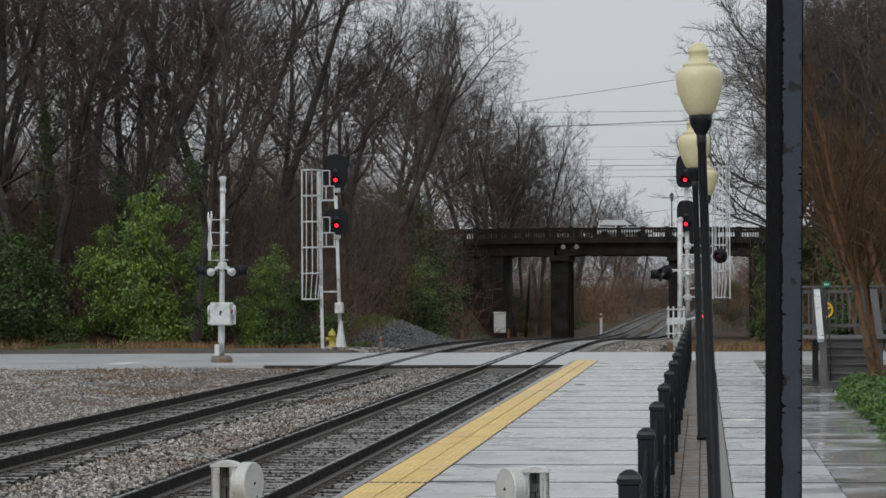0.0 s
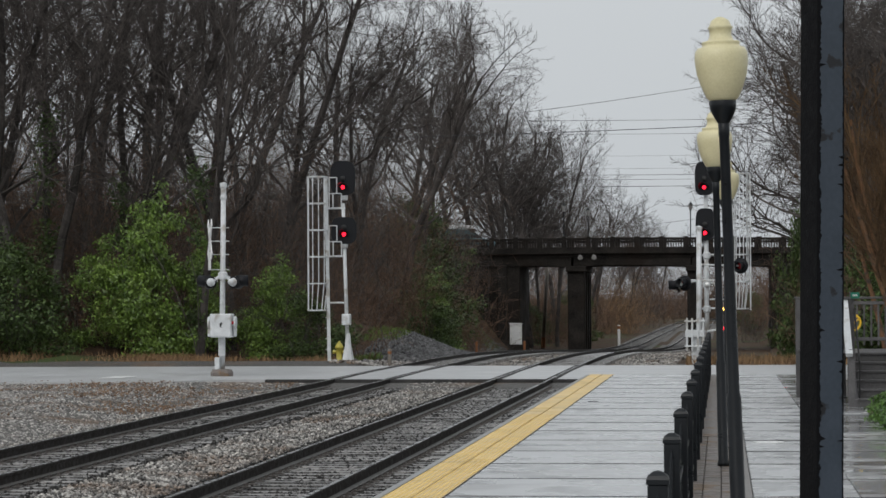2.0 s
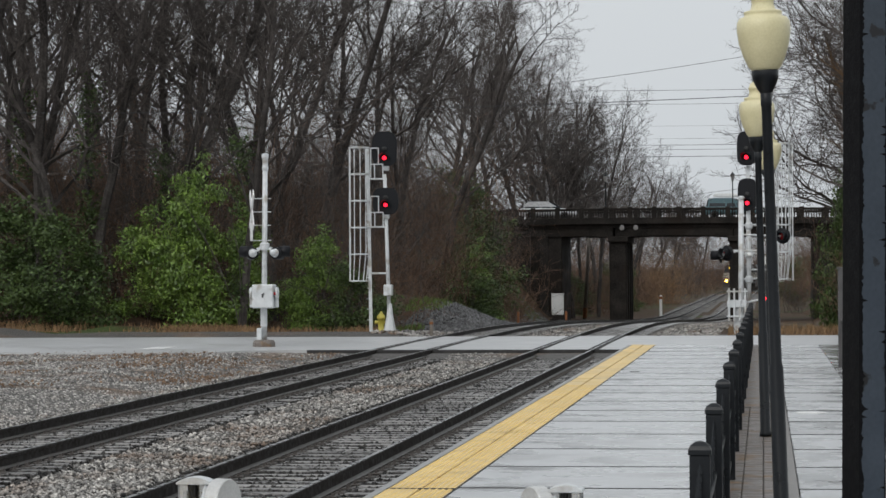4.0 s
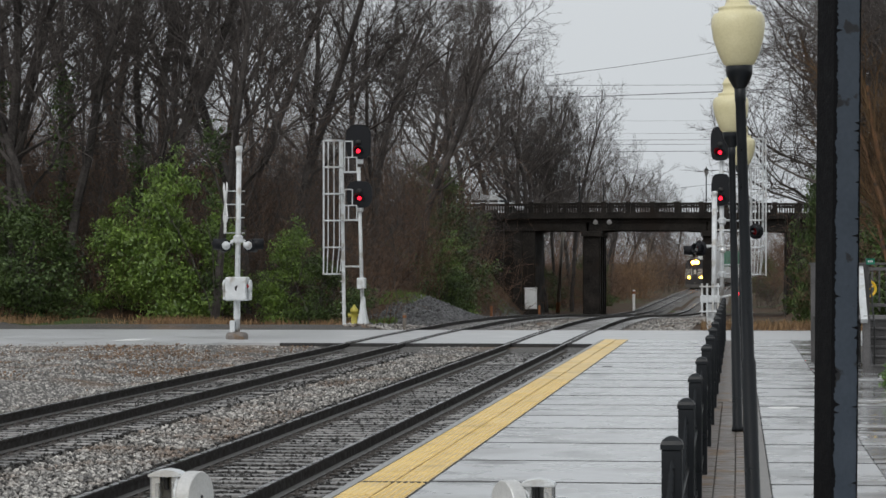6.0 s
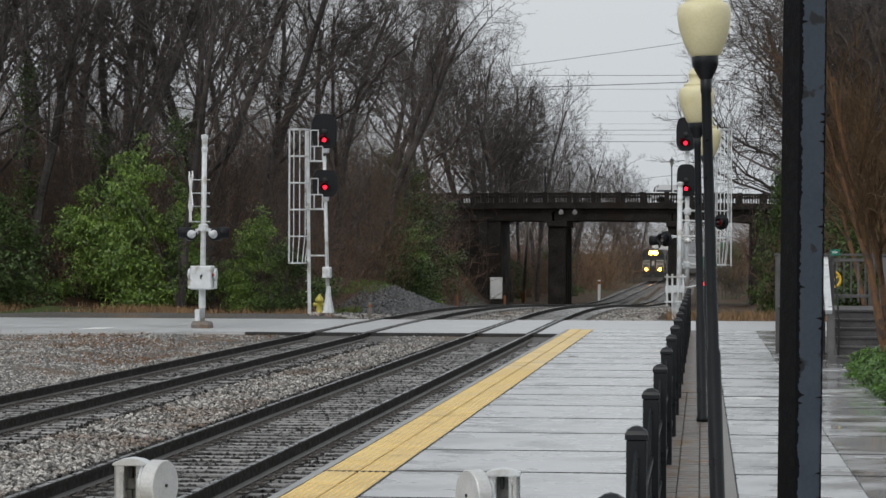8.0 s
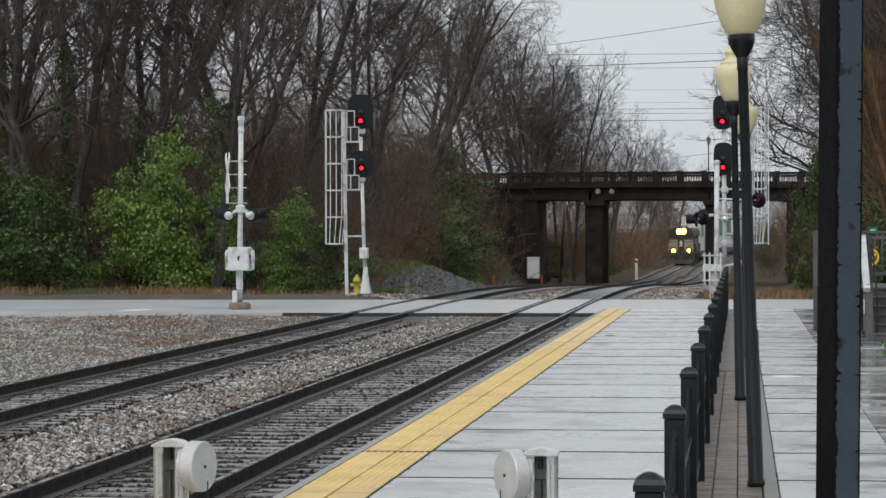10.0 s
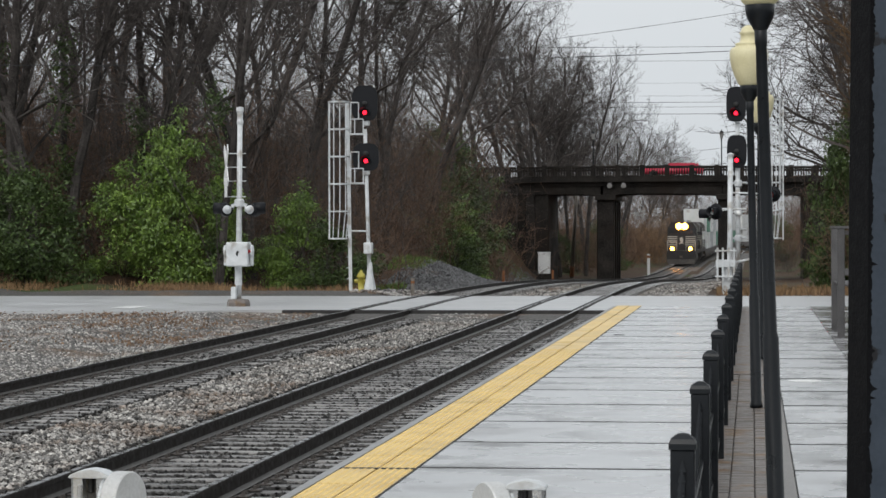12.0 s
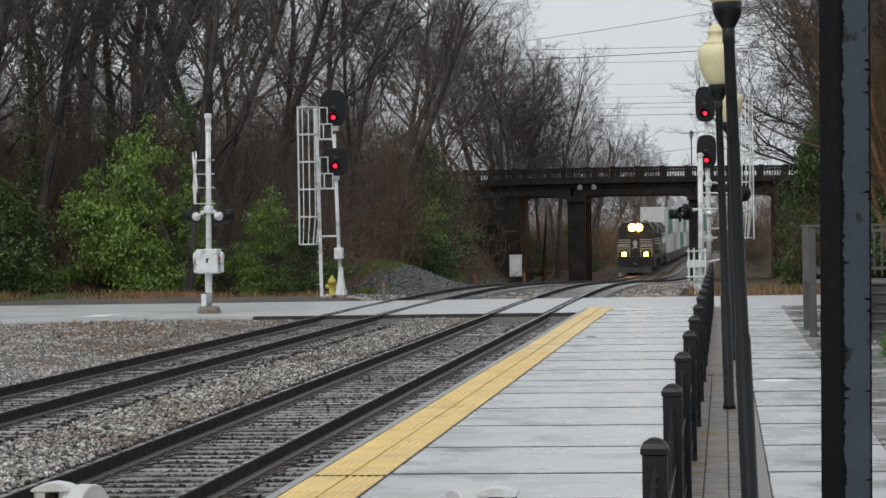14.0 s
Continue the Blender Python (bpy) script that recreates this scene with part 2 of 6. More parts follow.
def rod(bm, p, q, r0, r1=None, n=8):
    p, q = Vector(p), Vector(q)
    d = q - p
    m = Matrix.Translation((p + q) / 2) @ d.to_track_quat("Z", "Y").to_matrix().to_4x4()
    bmesh.ops.create_cone(bm, cap_ends=True, segments=n, radius1=r0, radius2=r0 if r1 is None else r1, depth=d.length, matrix=m)
    return bm


def lathe(bm, profile, n=20, m=Matrix()):
    """A turned body: profile rows of (radius, z)."""
    rings = []
    for r, z in profile:
        rings.append([bm.verts.new(m @ Vector((r * math.cos(2 * math.pi * i / n), r * math.sin(2 * math.pi * i / n), z))) for i in range(n)])
    for a, b in zip(rings, rings[1:]):
        for i in range(n):
            bm.faces.new((a[i], a[(i + 1) % n], b[(i + 1) % n], b[i]))
    bm.faces.new(rings[0])
    bm.faces.new(rings[-1])
    return bm


def prism(bm, outline, axis, a, b):
    """An outline of (u, v) pushed from a to b along x, y or z."""
    def at(u, v, w):
        return {"x": (w, u, v), "y": (u, w, v), "z": (u, v, w)}[axis]
    va = [bm.verts.new(at(u, v, a)) for u, v in outline]
    vb = [bm.verts.new(at(u, v, b)) for u, v in outline]
    n = len(outline)
    for i in range(n):
        bm.faces.new((va[i], va[(i + 1) % n], vb[(i + 1) % n], vb[i]))
    bm.faces.new(va)
    bm.faces.new(vb)
    return bm


def B():
    return bmesh.new()


def smooth(a, b, x):
    t = np.clip((np.asarray(x, float) - a) / (b - a), 0, 1)
    return t * t * (3 - 2 * t)


# ---- lie of the land and of the line ----
def rail_z(y):
    """Height of the rail tops: level at the platform, falling beyond the road crossing."""
    return -0.2 - 1.95 * float(smooth(86, 228, y))


def shift(y):
    """Sideways bend of both tracks, to the right in the distance."""
    return 2.0 * float(smooth(140, 245, y)) + 0.006 * max(0.0, y - 240) + 0.0016 * max(0.0, y - 440) ** 2


NEAR_TRACK, FAR_TRACK = -5.34, -9.75


def land(x, y):
    x, y = np.asarray(x, float), np.asarray(y, float)
    z = -0.47 + 0 * x - 1.95 * smooth(86, 228, y)
    away = smooth(-12.0, -14.5, x) * smooth(88, 78, y)
    z = z + away * 0.20 + 0.16 * smooth(66, 69.5, y) * smooth(90, 85, y) * (1 - away) * smooth(-3.2, -4.0, x)
    verge = smooth(-11.0, -12.6, x) * smooth(83, 86, y) * smooth(104, 90, y)
    z = z + 0.22 * verge
    bank = smooth(-14.5, -27, x + 0.018 * (y - 100)) * smooth(86, 125, y)
    near = 1 - 0.8 * smooth(214, 236, y)
    z = z + bank * near * (4.2 + 2.5 * smooth(-22, -38, x) * smooth(100, 140, y))
    z = z + smooth(-16.2, -21.5, x) * smooth(128, 190, y) * near * 3.6
    z = z + smooth(-3.3, -1.2, x) * (0.40 - 0.17 * smooth(64, 70, y)) * smooth(120, 84, y)
    z = z + 1.15 * smooth(-12.2, -15.4, x) * np.exp(-((y - 124) / 11.0) ** 2)
    rise = smooth(3.5, 9.5, x) * smooth(84, 130, y)
    z = z + rise * (3.5 + 2.5 * smooth(150, 210, y)) * smooth(480, 300, y)
    return z


def land_at(x, y):
    return float(land(x, y))


# ---- ground, road, platform ----
def make_ground():
    xs = np.unique(np.concatenate([np.linspace(-2500, -80, 18), np.linspace(-80, -30, 26), np.linspace(-30, 20, 101), np.linspace(20, 80, 25), np.linspace(80, 2500, 18)]))
    ys = np.unique(np.concatenate([np.linspace(-200, 0, 8), np.linspace(0, 60, 41), np.linspace(60, 130, 71), np.linspace(130, 300, 69), np.linspace(300, 800, 41), np.linspace(800, 4500, 16)]))
    X, Y = np.meshgrid(xs, ys)
    Z = land(X, Y)
    rough = np.vectorize(lambda a, b: noise.noise((a * 0.35, b * 0.35, 0)))(X, Y)
    Z = Z + rough * (0.10 + 0.9 * smooth(-17, -26, X)) * (smooth(-13, -17, X) * smooth(82, 95, Y) + smooth(3, 8, X) * smooth(82, 95, Y))
    verts = np.stack([X.ravel(), Y.ravel(), Z.ravel()], 1)
    nx, ny = len(xs), len(ys)
    i = np.arange(nx * (ny - 1)).reshape(ny - 1, nx)[:, :-1].ravel()
    faces = np.stack([i, i + 1, i + nx + 1, i + nx], 1)
    me = arrays("ground", verts, faces, M["gravel"])
    me.materials.append(M["soil"])
    cx = (xs[:-1] + xs[1:]) / 2
    cy = (ys[:-1] + ys[1:]) / 2
    CX, CY = np.meshgrid(cx, cy)
    bed = np.array([shift(v) for v in cy])[:, None]
    soil = ((CY > 87.3) & ((CX < -12.3 + bed) | (CX > -2.6 + bed))) | (CY > 420) | ((CX > 3) & (CY > 20))
    lane = np.minimum(np.abs(CX - NEAR_TRACK - bed), np.abs(CX - FAR_TRACK - bed))
    soil = soil | ((CY > 118) & (lane > 1.9))
    me.polygons.foreach_set("material_index", soil.ravel().astype(np.int32))
    me.polygons.foreach_set("use_smooth", np.ones(len(faces), bool))
    tagged(new("ground", me), "gravel yard and leaf-covered earth banks", "ground", kind="structure")


make_ground()


def make_road():
    bm = B()

    def edge(x, far):
        return 84.3 + 0.03 * (x + 6) if far else 70.3 - 2.0 * float(smooth(-13.2, -15.5, x))
    xs = np.concatenate([np.linspace(-160, -20, 15), np.linspace(-18, 16, 35), np.linspace(20, 160, 8)])
    rows = []
    for x in xs:
        a, b = edge(x, False), edge(max(min(x, 20), -40), True)
        rows.append([bm.verts.new((x, a, -0.50)), bm.verts.new((x, a, -0.225)), bm.verts.new((x, (a + b) / 2, -0.208)), bm.verts.new((x, b, -0.225)), bm.verts.new((x, b, -0.7))])
    for r, s in zip(rows, rows[1:]):
        for i in range(4):
            bm.faces.new((r[i], r[i + 1], s[i + 1], s[i]))
    ob = part("road", bm, M["asphalt"], None)
    tagged(ob, "wet grey asphalt road over the level crossing", "road", kind="structure")
    mark = B()
    for x, y in ((-17.3, 71.0), (-29, 70.0)):
        prism(mark, [(x, y), (x + 0.62, y + 0.1), (x + 0.66, y + 2.0), (x + 0.04, y + 1.9)], "z", -0.212, -0.203)
    part("road_marking", mark, M["whitepaint"], ob, "worn white stop line")
    for cx in (NEAR_TRACK, FAR_TRACK):
        for side in (-0.753, 0.753):
            for lo, hi in ((-0.13, -0.038), (0.038, 0.13)):
                s = B()
                box(s, cx + side + lo, cx + side + hi, 70.25, 84.4, -0.26, -0.203)
                part("flangeway", s, M["joint"], ob)
    # dark strip standing in for the shadow along the road's near edge
    s = B()
    box(s, -12.4, -3.5, 69.95, 70.28, -0.6, -0.222)
    part("edge_shadow", s, M["joint"], ob, "dark strip for the shadow at the crossing's near edge")
    ramp = B()
    prism(ramp, [(66.82, -0.4), (66.82, 0.0), (70.29, -0.212), (70.29, -0.4)], "x", -3.42, 6.0)
    part("ramp", ramp, M["concrete"], ob, "pale concrete ramp from the platform to the road")


make_road()

SLAB = 2.55


def make_platform():
    p = thing("platform", "wet pale concrete station platform with a yellow edge strip", "platform", kind="structure")
    base = B()
    box(base, -3.44, 2.5, -4.65, 66.8, -0.6, -0.03)
    part("platform_base", base, M["joint"], p)
    nose = B()
    box(nose, -3.47, -3.395, -4.65, 66.8, -0.58, 0.0)
    part("nosing", nose, M["nosing"], p, "grey concrete platform edge")

    def slab_mesh(x0, x1, length, mat):
        bm = B()
        box(bm, x0, x1, 0.030, length - 0.030, -0.10, 0.0, 0.006)
        return mesh_of("slab", bm, mat)
    main = slab_mesh(-2.765, -0.44, SLAB, M["concrete"])
    walkway = slab_mesh(0.30, 1.35, SLAB, M["concrete"])
    wet = slab_mesh(1.36, 2.45, SLAB, M["puddle"])
    y = 23.35 - 11 * SLAB
    while y < 64.3:
        for me in (main, walkway, wet):
            s = new("slab", me)
            s.parent, s.location = p, (0, y, random.uniform(-0.002, 0.001))
        y += SLAB
    # dark sealant beads in the slab joints
    for x0, x1 in ((-2.765, -0.44), (0.30, 2.45)):
        bm = B()
        box(bm, x0, x1, -0.026, 0.026, -0.03, 0.0035, 0.001)
        bead = mesh_of("joint_bead", bm, M["joint"])
        y = 23.35 - 10 * SLAB
        while y < 66:
            s = new("joint_bead", bead)
            s.parent, s.location = p, (0, y, 0)
            y += SLAB
    seam = B()
    box(seam, -3.39, -2.77, 23.18, 23.27, -0.03, 0.0045)
    box(seam, -2.772, -2.752, -4, 66.4, -0.03, 0.0035)
    part("expansion_joint", seam, M["joint"], p)
    # the strip of yellow tactile tiles
    bm = B()
    box(bm, 0.010, 0.300, 0.02, 1.20, -0.06, 0.0, 0.003)
    tile = mesh_of("tactile_tile", bm, M["yellow"])
    y = 23.2 - 1.22 * 22
    while y < 66.0:
        for x in (-3.39, -3.08):
            s = new("tactile_tile", tile)
            s.parent, s.location = p, (x, y, random.uniform(-0.002, 0.002))
        y += 1.22
        if abs(y - 23.2) < 0.3:
            y += 0.03
    # raised domes
    ang = np.arange(6) * math.pi / 3
    ring = np.stack([0.017 * np.cos(ang), 0.017 * np.sin(ang), np.zeros(6)], 1)
    top = ring * [0.55, 0.55, 1] + [0, 0, 0.007]
    dome = np.concatenate([ring, top])
    gx, gy = np.meshgrid(-3.36 + 0.061 * np.arange(10), np.arange(20.0, 44.0, 0.061))
    centre = np.stack([gx.ravel(), gy.ravel(), np.full(gx.size, -0.002)], 1)
    verts = (centre[:, None, :] + dome[None]).reshape(-1, 3)
    f = [[i, (i + 1) % 6, 6 + (i + 1) % 6, 6 + i] for i in range(6)]
    quads = (np.array(f)[None] + 12 * np.arange(len(centre))[:, None, None]).reshape(-1, 4).tolist()
    quads += (np.arange(6, 12)[None] + 12 * np.arange(len(centre))[:, None]).tolist()
    d = new("tactile_domes", arrays("tactile_domes", verts, quads, M["yellow"]))
    d.parent = p
    tagged(d, kind="stuff")
    # paver strip under the fence, with a thin dark kerb
    bm = B()
    box(bm, 0.003, 0.187, 0.003, 0.197, -0.08, 0.0, 0.008)
    paver = mesh_of("paver", bm, M["paver"])
    for j in range(100):
        for i in range(3):
            s = new("paver", paver)
            s.parent = p
            s.location = (-0.40 + 0.19 * i, 17.0 + 0.2 * j + 0.1 * (i % 2), random.uniform(-0.006, 0.0))
    rest = B()
    box(rest, -0.40, 0.17, 37.2, 66.4, -0.08, -0.004)
    box(rest, -0.40, 0.17, -4.65, 17.0, -0.08, -0.004)
    part("paver_bed", rest, M["paver"], p)
    kerb = B()
    box(kerb, 0.18, 0.29, -4.65, 66.4, -0.08, 0.012, 0.006)
    part("kerb", kerb, M["bridgelight"], p)
    drain = B()
    lathe(drain, [(0.10, 0.0), (0.10, 0.008), (0.085, 0.008)], 16, Matrix.Translation((-2.45, 49.5, 0)))
    part("drain_cover", drain, M["darkslot"], p)
    lid = B()
    lathe(lid, [(0.22, 0.0), (0.22, 0.008), (0.20, 0.010)], 20, Matrix.Translation((0.62, 35.6, 0)))
    part("manhole_cover", lid, M["whitepaint"], p, "pale round cover plate")


make_platform()


# ---- tracks ----
RAIL = [(-0.07, -0.17), (0.07, -0.17), (0.07, -0.155), (0.012, -0.135), (0.010, -0.05), (0.036, -0.04), (0.036, -0.006), (0.028, 0.0), (-0.028, 0.0), (-0.036, -0.006), (-0.036, -0.04), (-0.010, -0.05), (-0.012, -0.135), (-0.07, -0.155)]


def rail_bm(cx, side, y0, y1, step, drop=0.0):
    bm = B()
    rings = []
    n = max(1, int((y1 - y0) / step))
    for k in range(n + 1):
        y = y0 + (y1 - y0) * k / n
        rings.append([bm.verts.new((cx + shift(y) + side + u, y, rail_z(y) + v - drop)) for u, v in RAIL])
    m = len(RAIL)
    for a, b in zip(rings, rings[1:]):
        for i in range(m):
            f = bm.faces.new((a[i], a[(i + 1) % m], b[(i + 1) % m], b[i]))
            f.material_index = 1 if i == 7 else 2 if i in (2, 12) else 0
    bm.faces.new(rings[0])
    bm.faces.new(rings[-1])
    return bm


def make_track(name, cx, y0, label):
    t = thing(name, label, "railway track", kind="structure")
    for side in (-0.753, 0.753):
        part("rail", rail_bm(cx, side, y0, 84.3, 8), [M["rail"], M["railtop"], M["railfoot"]], t, "dark rusted steel rail with shade painted into its sides")
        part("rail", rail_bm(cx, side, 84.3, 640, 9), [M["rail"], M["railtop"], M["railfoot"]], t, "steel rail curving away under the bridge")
    bm = B()
    box(bm, -1.3, 1.3, -0.115, 0.115, -0.18, 0.0, 0.012)
    tie = mesh_of("tie", bm, M["tie"])
    bm = B()
    box(bm, -0.18, 0.18, -0.09, 0.09, 0.0, 0.02, 0.006)
    for u in (-0.13, 0.13, -0.10):
        for v in (-0.06, 0.06):
            box(bm, u - 0.014, u + 0.014, v - 0.012, v + 0.012, 0.018, 0.055)
    plate = mesh_of("tie_plate", bm, M["plate"])
    y = y0
    while y < 69.6:
        wob = random.uniform(-0.03, 0.03)
        s = new("tie", tie)
        s.parent = t
        s.matrix_basis = pose(cx + random.uniform(-0.06, 0.06), y + wob, -0.385 + random.uniform(-0.012, 0.004), 0, 0, random.uniform(-1.2, 1.2))
        for side in (-0.753, 0.753):
            q = new("tie_plate", plate)
            q.parent = t
            q.location = (cx + side, y + wob, -0.390)
        y += 0.51
    # far ties beyond the road
    bm = B()
    y = 85.5
    while y < 330:
        z = rail_z(y) - 0.20
        m = Matrix.Translation((cx + shift(y), y, z)) @ Matrix.Diagonal((2.6, 0.24, 0.12, 1))
        bmesh.ops.create_cube(bm, size=1.0, matrix=m)
        y += 0.56 if y < 200 else 1.12
    far = part("far_ties", bm, M["tie"], t)
    tagged(far, kind="stuff")


make_track("track_1", NEAR_TRACK, 19.0, "platform track of dark rusted rails on weathered wooden ties")
make_track("track_2", FAR_TRACK, 24.0, "second track of dark rusted rails in ballast")


def make_crossover():
    """The diverging rails between both tracks beyond the road."""
    t = thing("track_3", "turnout rails linking both tracks beyond the crossing", "railway track", kind="structure")
    for side in (-0.753, 0.753):
        bm = B()
        rings = []
        for k in range(24):
            y = 128 + 3.4 * k
            u = float(smooth(128, 206, y))
            cx = NEAR_TRACK + (FAR_TRACK - NEAR_TRACK) * u + shift(y) + side
            rings.append([bm.verts.new((cx + a, y, rail_z(y) + b - 0.004)) for a, b in RAIL])
        m = len(RAIL)
        for a, b in zip(rings, rings[1:]):
            for i in range(m):
                f = bm.faces.new((a[i], a[(i + 1) % m], b[(i + 1) % m], b[i]))
                if i == 7:
                    f.material_index = 1
        part("rail", bm, [M["rail"], M["railtop"], M["railfoot"]], t)


make_crossover()


def stones(name, count, seed, where, size, mat, label, parent=None):
    """Loose broken stone as one mesh: uneven octahedra."""
    g = np.random.default_rng(seed)
    base = np.array([[1, 0, 0], [-1, 0, 0], [0, 1, 0], [0, -1, 0], [0, 0, 1], [0, 0, -1]], float)
    tri = np.array([[0, 2, 4], [2, 1, 4], [1, 3, 4], [3, 0, 4], [2, 0, 5], [1, 2, 5], [3, 1, 5], [0, 3, 5]])
    c = where(g, count)
    n = len(c)
    s = g.uniform(size[0], size[1], (n, 1, 1)) * g.uniform(0.55, 1.25, (n, 6, 1))
    v = base[None] * s + g.normal(0, 0.25 * size[0], (n, 6, 3))
    a = g.uniform(0, 6.28, n)
    b = g.uniform(-0.7, 0.7, n)
    ca, sa, cb, sb = np.cos(a)[:, None], np.sin(a)[:, None], np.cos(b)[:, None], np.sin(b)[:, None]
    x, y, z = v[..., 0], v[..., 1], v[..., 2] * 0.75
    y, z = y * cb - z * sb, y * sb + z * cb
    x, y = x * ca - y * sa, x * sa + y * ca
    v = np.stack([x, y, z], 2) + c[:, None, :]
    f = tri[None] + 6 * np.arange(n)[:, None, None]
    ob = new(name, arrays(name, v.reshape(-1, 3), f.reshape(-1, 3), mat))
    ob.parent = parent
    return tagged(ob, label, "ballast" if parent is None else "", kind="stuff")


def ballast_places(g, count):
    y = 21.0 + (69.8 - 21.0) * g.uniform(0, 1, count) ** 1.35
    x = -3.5 - g.uniform(0, 1, count) * (0.29 * y - 1.5)
    keep = np.ones(count, bool)
    z = land(x, y) + 0.0
    for cx in (NEAR_TRACK, FAR_TRACK):
        inside = np.abs(x - cx) < 1.42
        z = np.where(inside, -0.462, z)
        phase = ((y - (19.0 if cx == NEAR_TRACK else 24.0)) / 0.51) % 1.0
        ontie = inside & ((phase < 0.27) | (phase > 0.73)) & (g.uniform(0, 1, count) > 0.05)
        nearrail = (np.abs(np.abs(x - cx) - 0.753) < 0.10)
        keep &= ~(ontie | nearrail | (inside & (g.uniform(0, 1, count) > 0.12)))
        shoulder = (np.abs(x - cx) > 1.42) & (np.abs(x - cx) < 2.2)
        z = np.where(shoulder, np.maximum(z, -0.44 + 0.05 * g.uniform(0, 1, count)), z)
    return np.stack([x, y, z], 1)[keep]


stones("ballast", 105000, 4, ballast_places, (0.011, 0.042), M["stone"], "loose grey and brown track ballast stones")


def litter_places(g, count):
    y = g.uniform(48, 69.5, count)
    x = -11.4 - 9.0 * g.uniform(0, 1, count) ** 1.4
    patch = np.sin(0.9 * x + 0.33 * y) + np.sin(1.7 * x - 0.6 * y) > g.uniform(-0.6, 1.6, count)
    return np.stack([x, y, land(x, y) + 0.035], 1)[patch]


stones("leaf_litter", 5500, 14, litter_places, (0.018, 0.045), M["litter"], "rust-brown fallen leaves scattered over the gravel")


def crib_places(g, count):
    y = 20.0 + 49.6 * g.uniform(0, 1, count) ** 1.3
    k = g.integers(0, 2, count)
    cx = np.where(k == 0, NEAR_TRACK, FAR_TRACK)
    y0 = np.where(k == 0, 19.0, 24.0)
    y = y0 + 0.51 * (np.floor((y - y0) / 0.51) + 0.5 + 0.20 * g.uniform(-1, 1, count))
    x = cx + g.uniform(-1.45, 1.45, count)
    keep = np.abs(np.abs(x - cx) - 0.753) > 0.09
    return np.stack([x, y, np.full(count, -0.404) + g.uniform(-0.01, 0.012, count)], 1)[keep]


# crib stones coloured dark to draw the shadow lines between tie tops
stones("crib_ballast", 30000, 9, crib_places, (0.016, 0.042), M["cribstone"], "ballast between the ties, painted dark as their shadow")


def far_ballast(g, count):
    y = 85 + 115 * g.uniform(0, 1, count) ** 1.6
    x = -1.5 - g.uniform(0, 1, count) * 11.5
    return np.stack([x, y, land(x, y) + 0.02], 1)


stones("far_ballast", 14000, 5, far_ballast, (0.03, 0.075), M["stone"], "coarse ballast beyond the level crossing")


def rubble_places(g, count):
    y = 124 + 9.5 * g.normal(0, 1, count)
    x = -11.9 - 3.6 * g.uniform(0, 1, count) ** 1.1
    far = g.uniform(0, 1, count) < 0.2
    y = np.where(far, g.uniform(140, 204, count), np.clip(y, 99, 152))
    x = np.where(far, -13.0 - 0.02 * (y - 84) - np.abs(g.normal(0, 1.4, count)), x)
    return np.stack([x, y, land(x, y) + g.uniform(-0.02, 0.06, count)], 1)


stones("rubble", 12000, 6, rubble_places, (0.04, 0.13), M["darkrock"], "grey broken stone heaped at the cutting's foot")


# ---- bridge ----
BY0, BY1 = 209.0, 219.5


